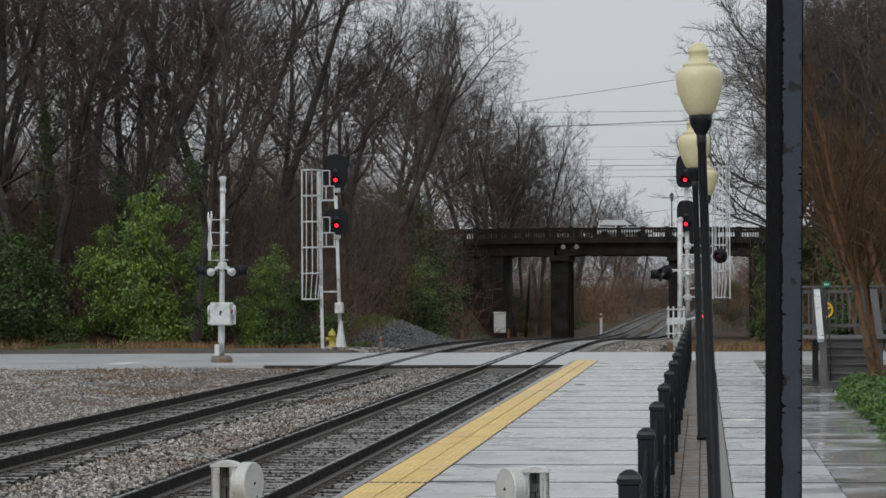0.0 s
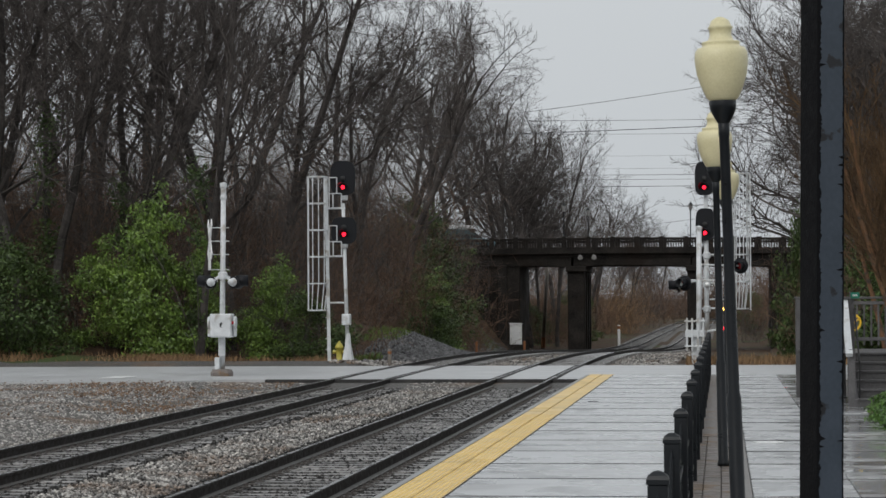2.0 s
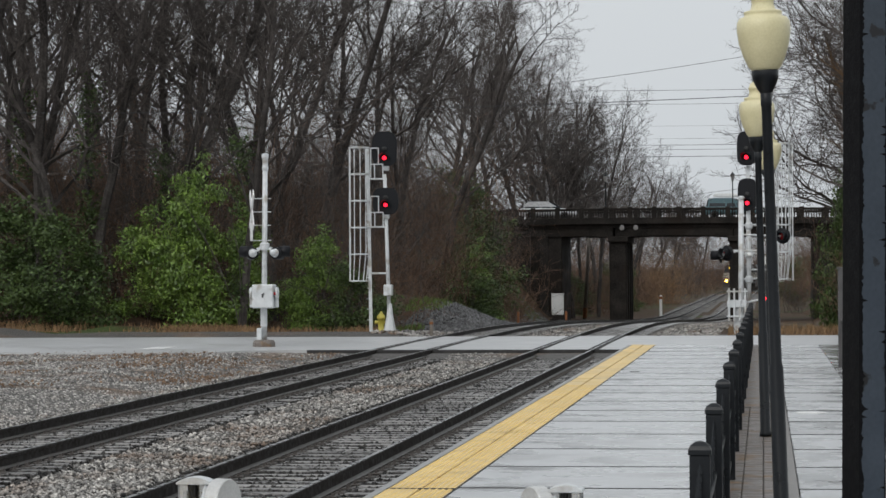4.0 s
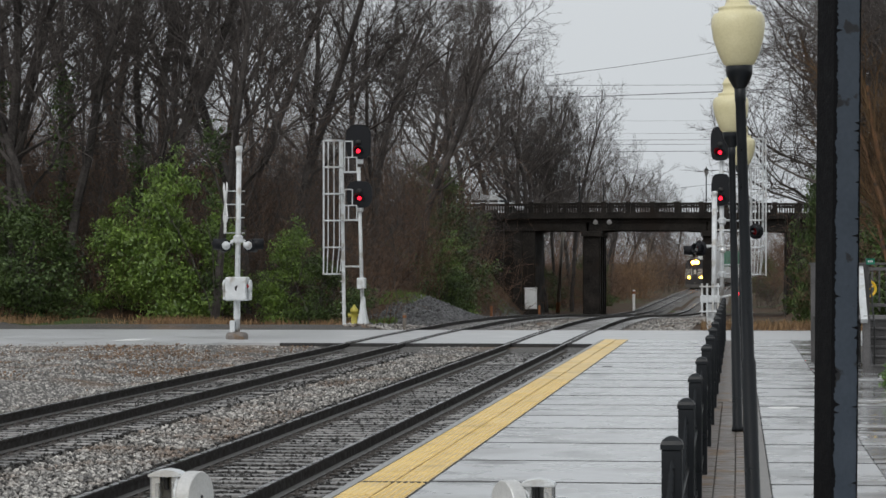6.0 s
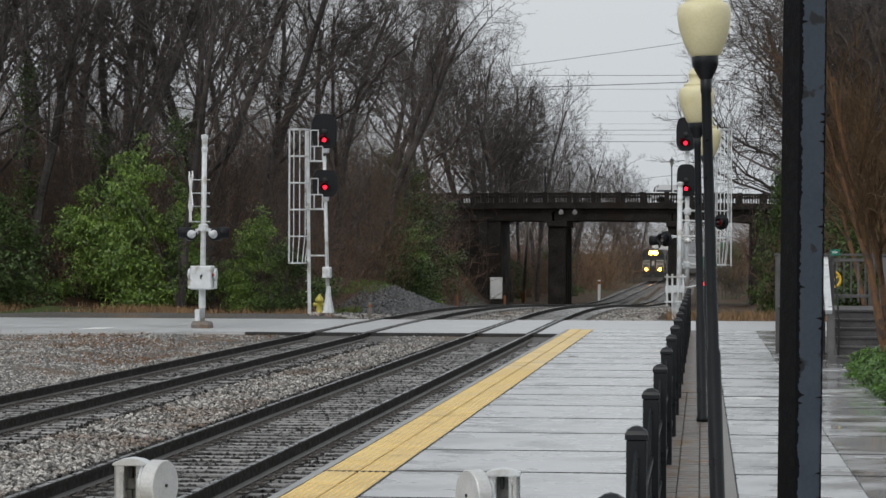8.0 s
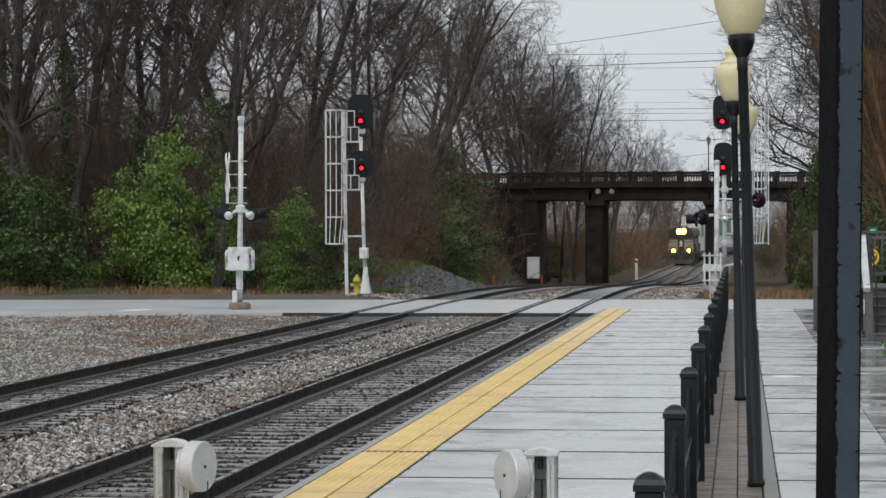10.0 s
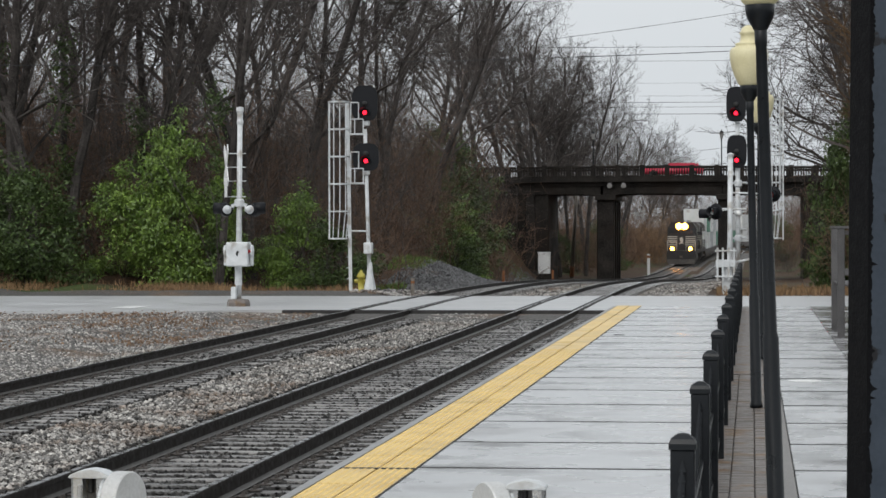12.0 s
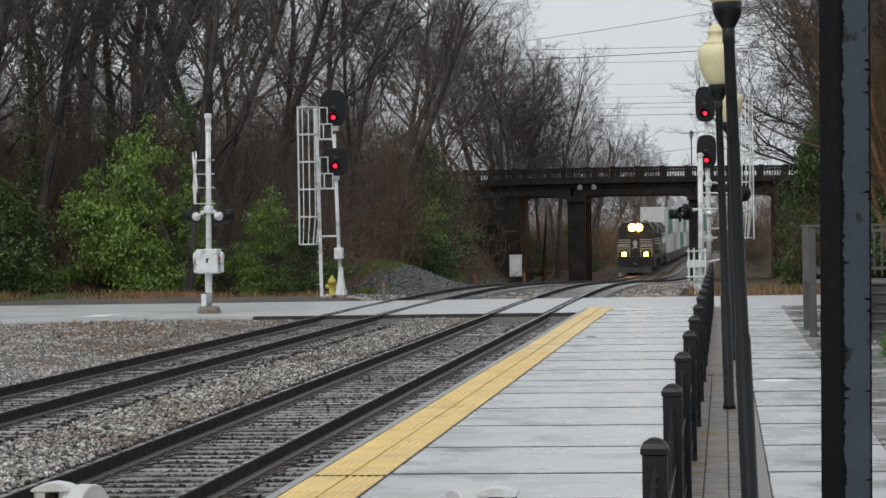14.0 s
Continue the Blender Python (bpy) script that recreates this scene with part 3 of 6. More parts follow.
def make_bridge():
    b = thing("bridge", "dark concrete road bridge with a balustrade", "bridge", kind="structure")

    def crown(x):
        return 0.16 * (1 - ((x + 9) / 18.0) ** 2)
    deck = B()
    xs = np.linspace(-140, 130, 136)
    for (y0, y1, lo, hi) in ((BY0, BY1, 5.05, 5.66), (BY0 - 0.35, BY0 + 0.25, 5.36, 5.72), (BY1 - 0.25, BY1 + 0.35, 5.36, 5.72)):
        rows = []
        for x in xs:
            c = crown(max(min(x, 12), -30))
            rows.append([deck.verts.new(v) for v in ((x, y0, lo + c), (x, y1, lo + c), (x, y1, hi + c), (x, y0, hi + c))])
        for r, s in zip(rows, rows[1:]):
            for i in range(4):
                deck.faces.new((r[i], r[(i + 1) % 4], s[(i + 1) % 4], s[i]))
        deck.faces.new(rows[0])
        deck.faces.new(rows[-1])
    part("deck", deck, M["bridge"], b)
    spans = [(-22.3, -12.35), (-11.55, -2.75), (-2.05, 4.0)]
    for x0, x1 in spans:
        for y in np.linspace(BY0 + 0.1, BY1 - 0.5, 5):
            g = B()
            out = []
            for k in range(13):
                u = k / 12
                x = x0 - 0.3 + (x1 - x0 + 0.6) * u
                out.append((x, 4.40 + crown(x) - 0.20 * abs(2 * u - 1) ** 6))
            out += [(x1 + 0.3, 5.2), (x0 - 0.3, 5.2)]
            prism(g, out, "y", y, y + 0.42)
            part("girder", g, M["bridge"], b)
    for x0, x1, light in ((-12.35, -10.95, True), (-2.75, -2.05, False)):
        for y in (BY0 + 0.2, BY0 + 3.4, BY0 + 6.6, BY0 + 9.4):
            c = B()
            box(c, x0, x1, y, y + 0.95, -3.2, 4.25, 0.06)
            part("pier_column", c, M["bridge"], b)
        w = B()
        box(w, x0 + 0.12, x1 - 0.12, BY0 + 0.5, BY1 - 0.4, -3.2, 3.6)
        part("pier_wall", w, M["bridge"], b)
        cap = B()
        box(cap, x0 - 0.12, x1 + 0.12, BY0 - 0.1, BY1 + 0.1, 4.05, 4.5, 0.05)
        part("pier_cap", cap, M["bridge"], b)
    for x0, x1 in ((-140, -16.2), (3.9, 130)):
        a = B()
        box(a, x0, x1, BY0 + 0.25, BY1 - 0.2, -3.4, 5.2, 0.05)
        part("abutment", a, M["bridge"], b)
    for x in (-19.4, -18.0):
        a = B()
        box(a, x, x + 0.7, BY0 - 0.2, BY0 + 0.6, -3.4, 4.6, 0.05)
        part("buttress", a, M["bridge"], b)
    # balustrade
    bal = B()
    lathe(bal, [(0.055, 0), (0.055, 0.06), (0.035, 0.1), (0.06, 0.26), (0.035, 0.46), (0.055, 0.52), (0.055, 0.58)], 6)
    bal = mesh_of("baluster", bal, M["bridge"])
    for y in (BY0 - 0.15, BY1 + 0.15):
        for k in range(34):
            x = -36 + 1.95 * k
            z = 5.70 + crown(max(min(x, 12), -30))
            p = B()
            box(p, x - 0.2, x + 0.2, y - 0.17, y + 0.17, z, z + 1.0, 0.02)
            part("parapet_post", p, M["bridge"], b)
            r = B()
            box(r, x + 0.2, x + 1.75, y - 0.14, y + 0.14, z + 0.72, z + 0.92, 0.02)
            part("parapet_rail", r, M["bridge"], b)
            s = B()
            box(s, x + 0.2, x + 1.75, y - 0.12, y + 0.12, z, z + 0.14)
            part("parapet_sill", s, M["bridge"], b)
            if y < BY1:
                for i in range(7):
                    q = new("baluster", bal)
                    q.parent, q.location = b, (x + 0.36 + 0.205 * i, y, z + 0.14)
    for x in (-11.3, -10.2):
        s = B()
        lathe(s, [(0.02, 0), (0.17, 0.06), (0.20, 0.16), (0.12, 0.3), (0.02, 0.36)], 7, Matrix.Translation((x, BY0 - 0.40, 5.0)) @ Matrix.Diagonal((1.1, 0.12, 1.2, 1)))
        part("patch", s, M["bridgelight"], b, "pale spalled patch")


make_bridge()


def bridge_lamp(x, y, h):
    t = thing("bridge_lamp", "black lantern street lamp on the bridge parapet", "street lamp", pose(x, y, 5.75), "lamps on the bridge")
    p = B()
    lathe(p, [(0.13, 0), (0.13, 0.3), (0.07, 0.4), (0.05, 0.5), (0.045, h - 0.8), (0.08, h - 0.75)], 8)
    part("post", p, M["black"], t)
    g = B()
    lathe(g, [(0.10, h - 0.75), (0.17, h - 0.35), (0.17, h - 0.3)], 6)
    part("lantern", g, M["bridgelight"], t, "frosted lantern glass")
    c = B()
    lathe(c, [(0.21, h - 0.3), (0.12, h - 0.18), (0.03, h - 0.1), (0.02, h)], 6)
    part("cap", c, M["black"], t)


for x, y in ((-12.6, BY0 - 0.1), (-11.2, BY1 + 0.1), (-2.45, BY0 - 0.1)):
    bridge_lamp(x, y, 3.9)


# ---- platform lamps, fence, column ----
def make_lamp():
    t = thing("platform_lamp", "black platform lamp post with an ivory acorn globe", "lamp post", group="platform lamps")
    p = B()
    lathe(p, [(0.072, 0), (0.070, 0.04), (0.060, 0.06), (0.056, 1.2), (0.046, 1.24), (0.039, 3.22), (0.044, 3.24), (0.044, 3.40)], 16)
    part("post", p, M["black"], t, "round black steel pole", True)
    c = B()
    lathe(c, [(0.046, 3.33), (0.052, 3.34), (0.085, 3.40), (0.10, 3.44), (0.105, 3.50), (0.095, 3.52)], 20)
    part("collar", c, M["black"], t, "", True)
    g = B()
    lathe(g, [(0.095, 3.50), (0.125, 3.53), (0.165, 3.62), (0.195, 3.72), (0.208, 3.82), (0.205, 3.88), (0.185, 3.915), (0.150, 3.925), (0.145, 3.945),
              (0.150, 3.955), (0.145, 3.965), (0.100, 3.975), (0.085, 4.02), (0.088, 4.06), (0.100, 4.075), (0.085, 4.09), (0.070, 4.13), (0.03, 4.155), (0.005, 4.16)], 28)
    part("globe", g, M["globe"], t, "ivory acrylic acorn globe", True)
    return t


lamp = make_lamp()
lamp.matrix_basis = pose(0.125, 20.3, 0, 0, -1.75, 0)
copy_thing(lamp, pose(0.005, 30.7, 0, 0, -1.5, 40))
copy_thing(lamp, pose(0.07, 41.0, 0, 0, 0.6, 80))

FENCE_X, POST_GAP = -0.33, 3.72


def make_fence():
    f = thing("fence", "black painted steel picket fence with capped square posts", "fence")
    post = B()
    box(post, -0.052, 0.052, -0.052, 0.052, 0, 1.03, 0.006)
    post = mesh_of("post", post, M["black"])
    cap = B()
    lathe(cap, [(0.083, 1.03), (0.083, 1.055), (0.070, 1.075), (0.03, 1.095), (0.004, 1.10)], 4, Matrix.Rotation(math.pi / 4, 4, "Z"))
    cap = mesh_of("post_cap", cap, M["black"])
    rails = []
    for z in (0.14, 0.62):
        bm = B()
        box(bm, -0.018, 0.018, 0.05, POST_GAP - 0.05, z, z + 0.035)
        rails.append(mesh_of("rail", bm, M["black"]))
    pickets = []
    n = 30
    for i in range(n):
        u = (i + 0.5) / n
        h = 0.70 + 0.24 * (2 * u - 1) ** 2
        bm = B()
        box(bm, -0.009, 0.009, -0.009, 0.009, 0.06, h)
        lathe(bm, [(0.006, h), (0.016, h + 0.015), (0.003, h + 0.06)], 4)
        pickets.append(mesh_of("picket", bm, M["black"]))
    far = B()
    for k in range(16):
        y = 9.55 + POST_GAP * k
        for me in (post, cap, *rails):
            if me in rails and k == 15:
                continue
            o = new(me.name.split(".")[0], me)
            o.parent, o.location = f, (FENCE_X, y, 0)
        if k < 10:
            for i, me in enumerate(pickets):
                o = new("picket", me)
                o.parent, o.location = f, (FENCE_X, y + POST_GAP * (i + 0.5) / n, 0)
        elif k < 15:
            for i in range(n):
                u = (i + 0.5) / n
                box(far, FENCE_X - 0.009, FENCE_X + 0.009, y + POST_GAP * u - 0.009, y + POST_GAP * u + 0.009, 0.06, 0.74 + 0.24 * (2 * u - 1) ** 2)
    tagged(part("far_pickets", far, M["black"], f), kind="stuff")


make_fence()


def make_column():
    """A square canopy column with its shaded face painted dark, standing on the walkway."""
    t = thing("canopy_column", "tall square steel column in blue-black paint, one face painted as shaded", "column", pose(0.0, 0.0, 0.0))
    w = 0.1014
    m = Matrix.Translation((0.625, 17.0, 0)) @ pose(0, 0, 0, 0, 0.65, 30)
    bm = B()
    box(bm, -w, w, -w, w, 0.0, 5.2, 0.008)
    bm.transform(m)
    part("shaft", bm, M["column"], t)
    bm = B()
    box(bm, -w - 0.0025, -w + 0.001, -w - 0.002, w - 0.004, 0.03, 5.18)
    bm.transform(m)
    part("shaded_face", bm, M["columndark"], t, "side face with its shade painted near-black")
    base = B()
    box(base, -0.19, 0.19, -0.19, 0.19, 0.0, 0.02, 0.004)
    base.transform(m)
    part("base_plate", base, M["columndark"], t)
    top = B()
    box(top, -0.2, 0.2, -0.2, 0.2, 5.2, 5.23, 0.004)
    top.transform(m)
    part("top_plate", top, M["columndark"], t)
    # ragged edge of the painted shade along the corners, where the wet sheen ends
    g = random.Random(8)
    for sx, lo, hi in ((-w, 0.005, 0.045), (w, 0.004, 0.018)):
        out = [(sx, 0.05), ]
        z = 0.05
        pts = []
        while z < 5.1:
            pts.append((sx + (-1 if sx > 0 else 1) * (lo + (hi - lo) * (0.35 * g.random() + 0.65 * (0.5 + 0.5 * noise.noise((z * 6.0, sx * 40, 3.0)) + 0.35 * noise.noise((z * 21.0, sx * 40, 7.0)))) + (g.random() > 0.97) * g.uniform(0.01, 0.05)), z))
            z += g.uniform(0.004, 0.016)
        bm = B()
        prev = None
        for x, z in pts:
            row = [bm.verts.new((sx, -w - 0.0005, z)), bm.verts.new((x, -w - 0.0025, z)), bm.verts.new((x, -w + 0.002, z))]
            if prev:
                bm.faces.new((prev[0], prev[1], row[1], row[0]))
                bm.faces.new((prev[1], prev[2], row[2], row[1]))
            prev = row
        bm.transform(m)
        part("shaded_edge", bm, M["columndark"], t, "ragged painted edge between shade and sheen at the corner")


make_column()


# ---- vegetation ----
def tubes(p, q, r0, r1, sides=3):
    """One three-sided tube for each segment, as arrays of vertices and quads."""
    p, q = np.asarray(p, float), np.asarray(q, float)
    d = q - p
    d /= np.linalg.norm(d, axis=1)[:, None] + 1e-9
    ref = np.where(np.abs(d[:, 2:3]) > 0.9, [[1.0, 0, 0]], [[0, 0, 1.0]])
    u = np.cross(d, ref)
    u /= np.linalg.norm(u, axis=1)[:, None] + 1e-9
    v = np.cross(d, u)
    a = np.arange(sides) * 2 * math.pi / sides
    ring = np.cos(a)[None, :, None] * u[:, None, :] + np.sin(a)[None, :, None] * v[:, None, :]
    va = p[:, None, :] + ring * np.asarray(r0)[:, None, None]
    vb = q[:, None, :] + ring * np.asarray(r1)[:, None, None]
    verts = np.concatenate([va, vb], 1).reshape(-1, 3)
    i = np.arange(sides)
    f = np.stack([i, (i + 1) % sides, sides + (i + 1) % sides, sides + i], 1)
    faces = (f[None] + 2 * sides * np.arange(len(p))[:, None, None]).reshape(-1, 4)
    return verts, faces


def grow(seed, stems, plan, lift=0.12):
    """Branching stems. stems: (start, way, length, radius); plan: for each level (segments, children, child length, child radius, spread, wobble)."""
    g = np.random.default_rng(seed)
    out = [[], []]
    todo = [(np.array(s, float), np.array(w, float), ln, r, 0) for s, w, ln, r in stems]
    while todo:
        p, w, ln, r, lev = todo.pop()
        segs, kids, kl, kr, spread, wob = plan[lev]
        w = w / np.linalg.norm(w)
        step = ln / segs
        pts, rad, ways = [p], [r], [w]
        for k in range(segs):
            w = w + g.normal(0, wob, 3)
            w[2] += lift * (0.3 if lev == 0 else 1.0)
            w = w / np.linalg.norm(w)
            p = p + w * step
            pts.append(p)
            ways.append(w)
            rad.append(r * (1 - 0.62 * (k + 1) / segs) if lev < len(plan) - 1 else r * (1 - 0.8 * (k + 1) / segs))
        for k in range(segs):
            out[0 if lev == 0 else 1].append((pts[k], pts[k + 1], rad[k], rad[k + 1]))
        if lev + 1 < len(plan):
            for c in range(kids):
                lo = 0.30 if lev == 0 else 0.18
                u = lo + (1 - lo) * (c + g.uniform(0, 1)) / kids
                k = min(segs - 1, int(u * segs))
                f = u * segs - k
                at = pts[k] * (1 - f) + pts[k + 1] * f
                side = g.normal(0, 1, 3)
                side -= side.dot(ways[k]) * ways[k]
                side /= np.linalg.norm(side) + 1e-9
                way = ways[k] * math.cos(spread) + side * math.sin(spread) * g.uniform(0.7, 1.3)
                taper = (1.15 - 0.6 * u) if lev == 0 else (1.1 - 0.45 * u)
                todo.append((at, way, ln * kl * taper * g.uniform(0.7, 1.2), max(0.0058, min(rad[k] * 0.75, r * kr * taper)), lev + 1))
    return out


def tube_mesh(name, segs, mat, sides=3):
    p, q = np.array([s[0] for s in segs]), np.array([s[1] for s in segs])
    r0, r1 = np.array([s[2] for s in segs]), np.array([s[3] for s in segs])
    v, f = tubes(p, q, r0, r1, sides)
    return arrays(name, v, f, mat)


def tree_meshes(seed, h, style):
    plan = {
        "oak": [(7, 13, 0.58, 0.36, 0.80, 0.10), (7, 9, 0.50, 0.42, 0.75, 0.19), (4, 7, 0.50, 0.46, 0.78, 0.23), (3, 6, 0.52, 0.58, 0.72, 0.25), (1, 0, 0, 0, 0, 0.2)],
        "tall": [(9, 15, 0.40, 0.34, 0.62, 0.06), (6, 8, 0.50, 0.42, 0.66, 0.18), (4, 6, 0.5, 0.45, 0.7, 0.22), (3, 5, 0.55, 0.6, 0.6, 0.2), (1, 0, 0, 0, 0, 0.2)],
        "inner": [(8, 11, 0.45, 0.36, 0.70, 0.08), (5, 7, 0.50, 0.42, 0.65, 0.14), (4, 6, 0.5, 0.5, 0.6, 0.18), (2, 0, 0, 0, 0, 0.2)],
    }[style]
    trunk = [((0, 0, -0.6), (0.02, 0.02, 1), h * (0.62 if style == "oak" else 0.8), h * (0.0110 if style == "oak" else 0.0088))]
    a, b = grow(seed, trunk, plan, 0.060 if style == "oak" else 0.085)
    top = max(s[1][2] for s in b)
    return tube_mesh("trunk", a, M["bark"], 7), tube_mesh("crown", b, M["twig"]), top


def plant(name, label, category, parts, x, y, z, s=1.0, turn=0.0, group="", kind="", sz=None):
    t = thing(name, label, category, Matrix.Translation((x, y, z)) @ Matrix.Rotation(turn, 4, "Z") @ Matrix.Diagonal((s, s, sz or s, 1)), group, kind)
    for pname, me in parts:
        o = new(pname, me)
        o.parent = t
    return t


OAK = [tree_meshes(11 + i, 17.0, "oak") for i in range(3)]
INNER = [tree_meshes(41 + i, 18.0, "inner") for i in range(3)]
TALL = [tree_meshes(31 + i, 19.0, "tall") for i in range(3)]


def bare(x, y, h, kind, i, turn, z=None):
    tr, cr, top = {"o": OAK, "t": TALL, "i": INNER}[kind][i % 3]
    s = h / top
    label = "leafless spreading tree with dark grey limbs" if kind == "o" else "tall slender leafless tree in the winter woods"
    plant("bare_tree", label, "tree", (("trunk", tr), ("crown", cr)), x, y, land_at(x, y) if z is None else z, s, turn, "bare trees")


rng = random.Random(21)
# the wood beyond the road, in loose rows
for row, (y, x0, x1, n) in enumerate(((98, -33, -18.5, 5), (106, -34, -18.5, 5), (118, -36, -19, 6), (126, -37, -19, 5), (133, -36, -19.5, 5))):
    for k in range(n):
        x = x0 + (x1 - x0) * (k + rng.uniform(0.15, 0.85)) / n
        bare(x, y + rng.uniform(-3, 3), rng.uniform(15, 21) * (0.95 if x > -20 else 1.0), ("i" if row in (1, 3) and x < -20 else "o" if row == 0 or rng.random() < 0.65 else "t"), rng.randrange(3), rng.uniform(0, 6.28))
# along the line to the bridge and beyond
for x, y, h, k in ((-20.5, 166, 20, "o"), (-20.8, 180, 20, "t"), (-23.5, 190, 21, "o"), (-14.6, 231, 21.5, "t"), (-18.1, 236, 25.5, "t"), (-17.6, 232, 23.5, "o"), (-18.8, 224, 24, "i"), (-21.2, 232, 26, "o"), (-17.0, 243, 20.5, "t"), (-19.6, 228, 24.5, "o"), (-25, 201, 19, "o"), (-18.5, 230, 19.5, "o"), (-15.6, 246, 17.5, "t"), (-20, 254, 18, "o"),
                   (-16.5, 226, 21, "o"), (-19.5, 237, 21, "t"), (-16.2, 258, 20, "o"), (-22.5, 224, 21, "o"), (-18, 246, 20.5, "t"), (-14.2, 292, 18.5, "t"), (-13.4, 350, 17, "t"), (-21.5, 150, 20, "o"), (-19.6, 141, 18.5, "t"), (-21.5, 196, 20, "t"), (-14.6, 268, 18, "o"), (-17, 292, 18, "t"), (-13.8, 318, 17, "o"), (-15.5, 345, 17.5, "o"), (-13.4, 385, 18, "t"), (-15, 425, 18, "o"), (-12, 470, 18, "o"),
                   (-14, 505, 19, "o"), (-4, 640, 19, "o"), (-10, 600, 18, "o"), (4, 680, 19, "t"), (-16, 560, 18, "o"), (14, 520, 17, "o"), (24, 600, 18, "o"), (10, 700, 17, "o"), (34, 640, 19, "t")):
    bare(x, y, h, k, rng.randrange(3), rng.uniform(0, 6.28))
# right of the line
for x, y, h, k in ((5.3, 112, 15.5, "o"), (5.0, 101, 14.0, "o"), (7.0, 106, 17, "o"), (8.4, 98, 16, "o"), (10.5, 104, 17, "o"), (6.6, 120, 18, "o"), (8.8, 112, 18, "t"), (12, 98, 17, "t"), (6.0, 97, 15.0, "o"), (7.6, 94, 15, "t"), (10, 92, 15, "o"), (6.4, 110, 17.5, "o"), (9.2, 100, 17, "o"), (4.7, 106, 12.5, "o"), (5.9, 108, 16.5, "o"), (4.9, 103, 15.0, "o"), (5.3, 115, 18, "o"), (6.3, 115, 17.5, "o"), (5.6, 119, 17, "o"), (7.4, 103, 16, "o")):
    bare(x, y, h, k, rng.randrange(3), rng.uniform(0, 6.28))


def thicket_mesh(seed, w, h, count, mat, lean=0.35):
    g = np.random.default_rng(seed)
    stems = []
    for k in range(count):
        stems.append(((g.uniform(-w, w), g.uniform(-w * 0.5, w * 0.5), -0.2), (g.normal(0, lean), g.normal(0, lean), 1), h * g.uniform(0.4, 1.15), 0.013 * g.uniform(0.7, 1.6)))
    a, b = grow(seed, stems, [(5, 6, 0.46, 0.6, 0.85, 0.24), (3, 3, 0.55, 0.6, 0.8, 0.3), (1, 0, 0, 0, 0, 0.25)], 0.0)
    return tube_mesh("stem_tangle", a + b, mat)


BRUSH = [thicket_mesh(51 + i, 2.6, 4.2, 50, M["brush"]) for i in range(2)]
SAPLING = [thicket_mesh(65 + i, 3.0, 6.4, 40, M["twig"] if i else M["brush"], 0.32) for i in range(2)]
BRUSHDARK = [thicket_mesh(61, 2.6, 4.6, 46, M["twig"])]
spots = []
for y, x0, x1, n in ((98.5, -33, -15.0, 8), (102, -36, -15.4, 9), (108, -38, -15.8, 8), (114, -38, -15.5, 8), (122, -40, -17, 8), (132, -40, -16, 7), (152, -34, -16, 5), (168, -30, -17.2, 5), (184, -30, -18.5, 5), (198, -32, -20, 4)):
    for k in range(n):
        spots.append((x0 + (x1 - x0) * (k + rng.uniform(0.1, 0.9)) / n, y + rng.uniform(-2, 2), rng.uniform(0.8, 1.35)))
spots += [(4.2, 96, 1.0), (6.5, 92, 1.1), (9, 90, 1.2), (6, 104, 1.3), (10, 100, 1.3), (-13.6, 330, 1.6), (-12.8, 300, 1.3), (-14.5, 275, 1.3), (-11.8, 370, 1.7), (-12, 430, 1.9), (6, 260, 1.5), (9, 300, 1.6), (8, 230, 1.2), (-16, 232, 1.2), (-18, 240, 1.4), (-15.5, 252, 1.3), (-19, 262, 1.5), (-22, 250, 1.5), (-16.5, 285, 1.4), (-20, 300, 1.6), (3.2, 250, 1.0), (4.5, 285, 1.3), (7, 330, 1.7), (5, 110, 1.2), (7.5, 112, 1.3), (14, 104, 1.5), (-16.4, 196, 0.26), (-17.6, 188, 0.34), (-17.2, 178, 0.34), (-16.4, 168, 0.34), (-15.6, 156, 0.4), (-18.2, 202, 0.3)]
spots += [(-19 + 2.6 * k, 528 + 4 * (k % 3), 2.0) for k in range(8)] + [(-12.5, 455, 1.8), (-14, 400, 1.6), (5, 350, 1.5), (5.5, 390, 1.7), (7, 420, 1.8), (12, 450, 2), (20, 480, 2)]
for i, (x, y, s) in enumerate(spots):
    me = BRUSH[i % 2] if i % 3 else BRUSHDARK[0]
    plant("thicket", "tangled leafless brown undergrowth", "undergrowth", (("stem_tangle", me),), x, y, land_at(x, y), s, rng.uniform(0, 6.28), "undergrowth", "stuff")


for row, (y, x0, x1, n) in enumerate(((103, -36, -16, 6), (111, -38, -16.5, 5), (122, -36, -17, 4), (140, -34, -17.5, 4), (156, -32, -17, 4), (172, -32, -18, 5), (190, -32, -19, 5), (202, -34, -21, 4))):
    for k in range(n):
        x = x0 + (x1 - x0) * (k + rng.uniform(0.1, 0.9)) / n
        plant("sapling_stand", "close stand of thin leafless saplings", "saplings", (("stem_tangle", SAPLING[(k + row) % 2]),), x, y, land_at(x, y), rng.uniform(1.05, 1.45) if y < 150 else rng.uniform(0.9, 1.2), rng.uniform(0, 6.28), "undergrowth", "stuff")


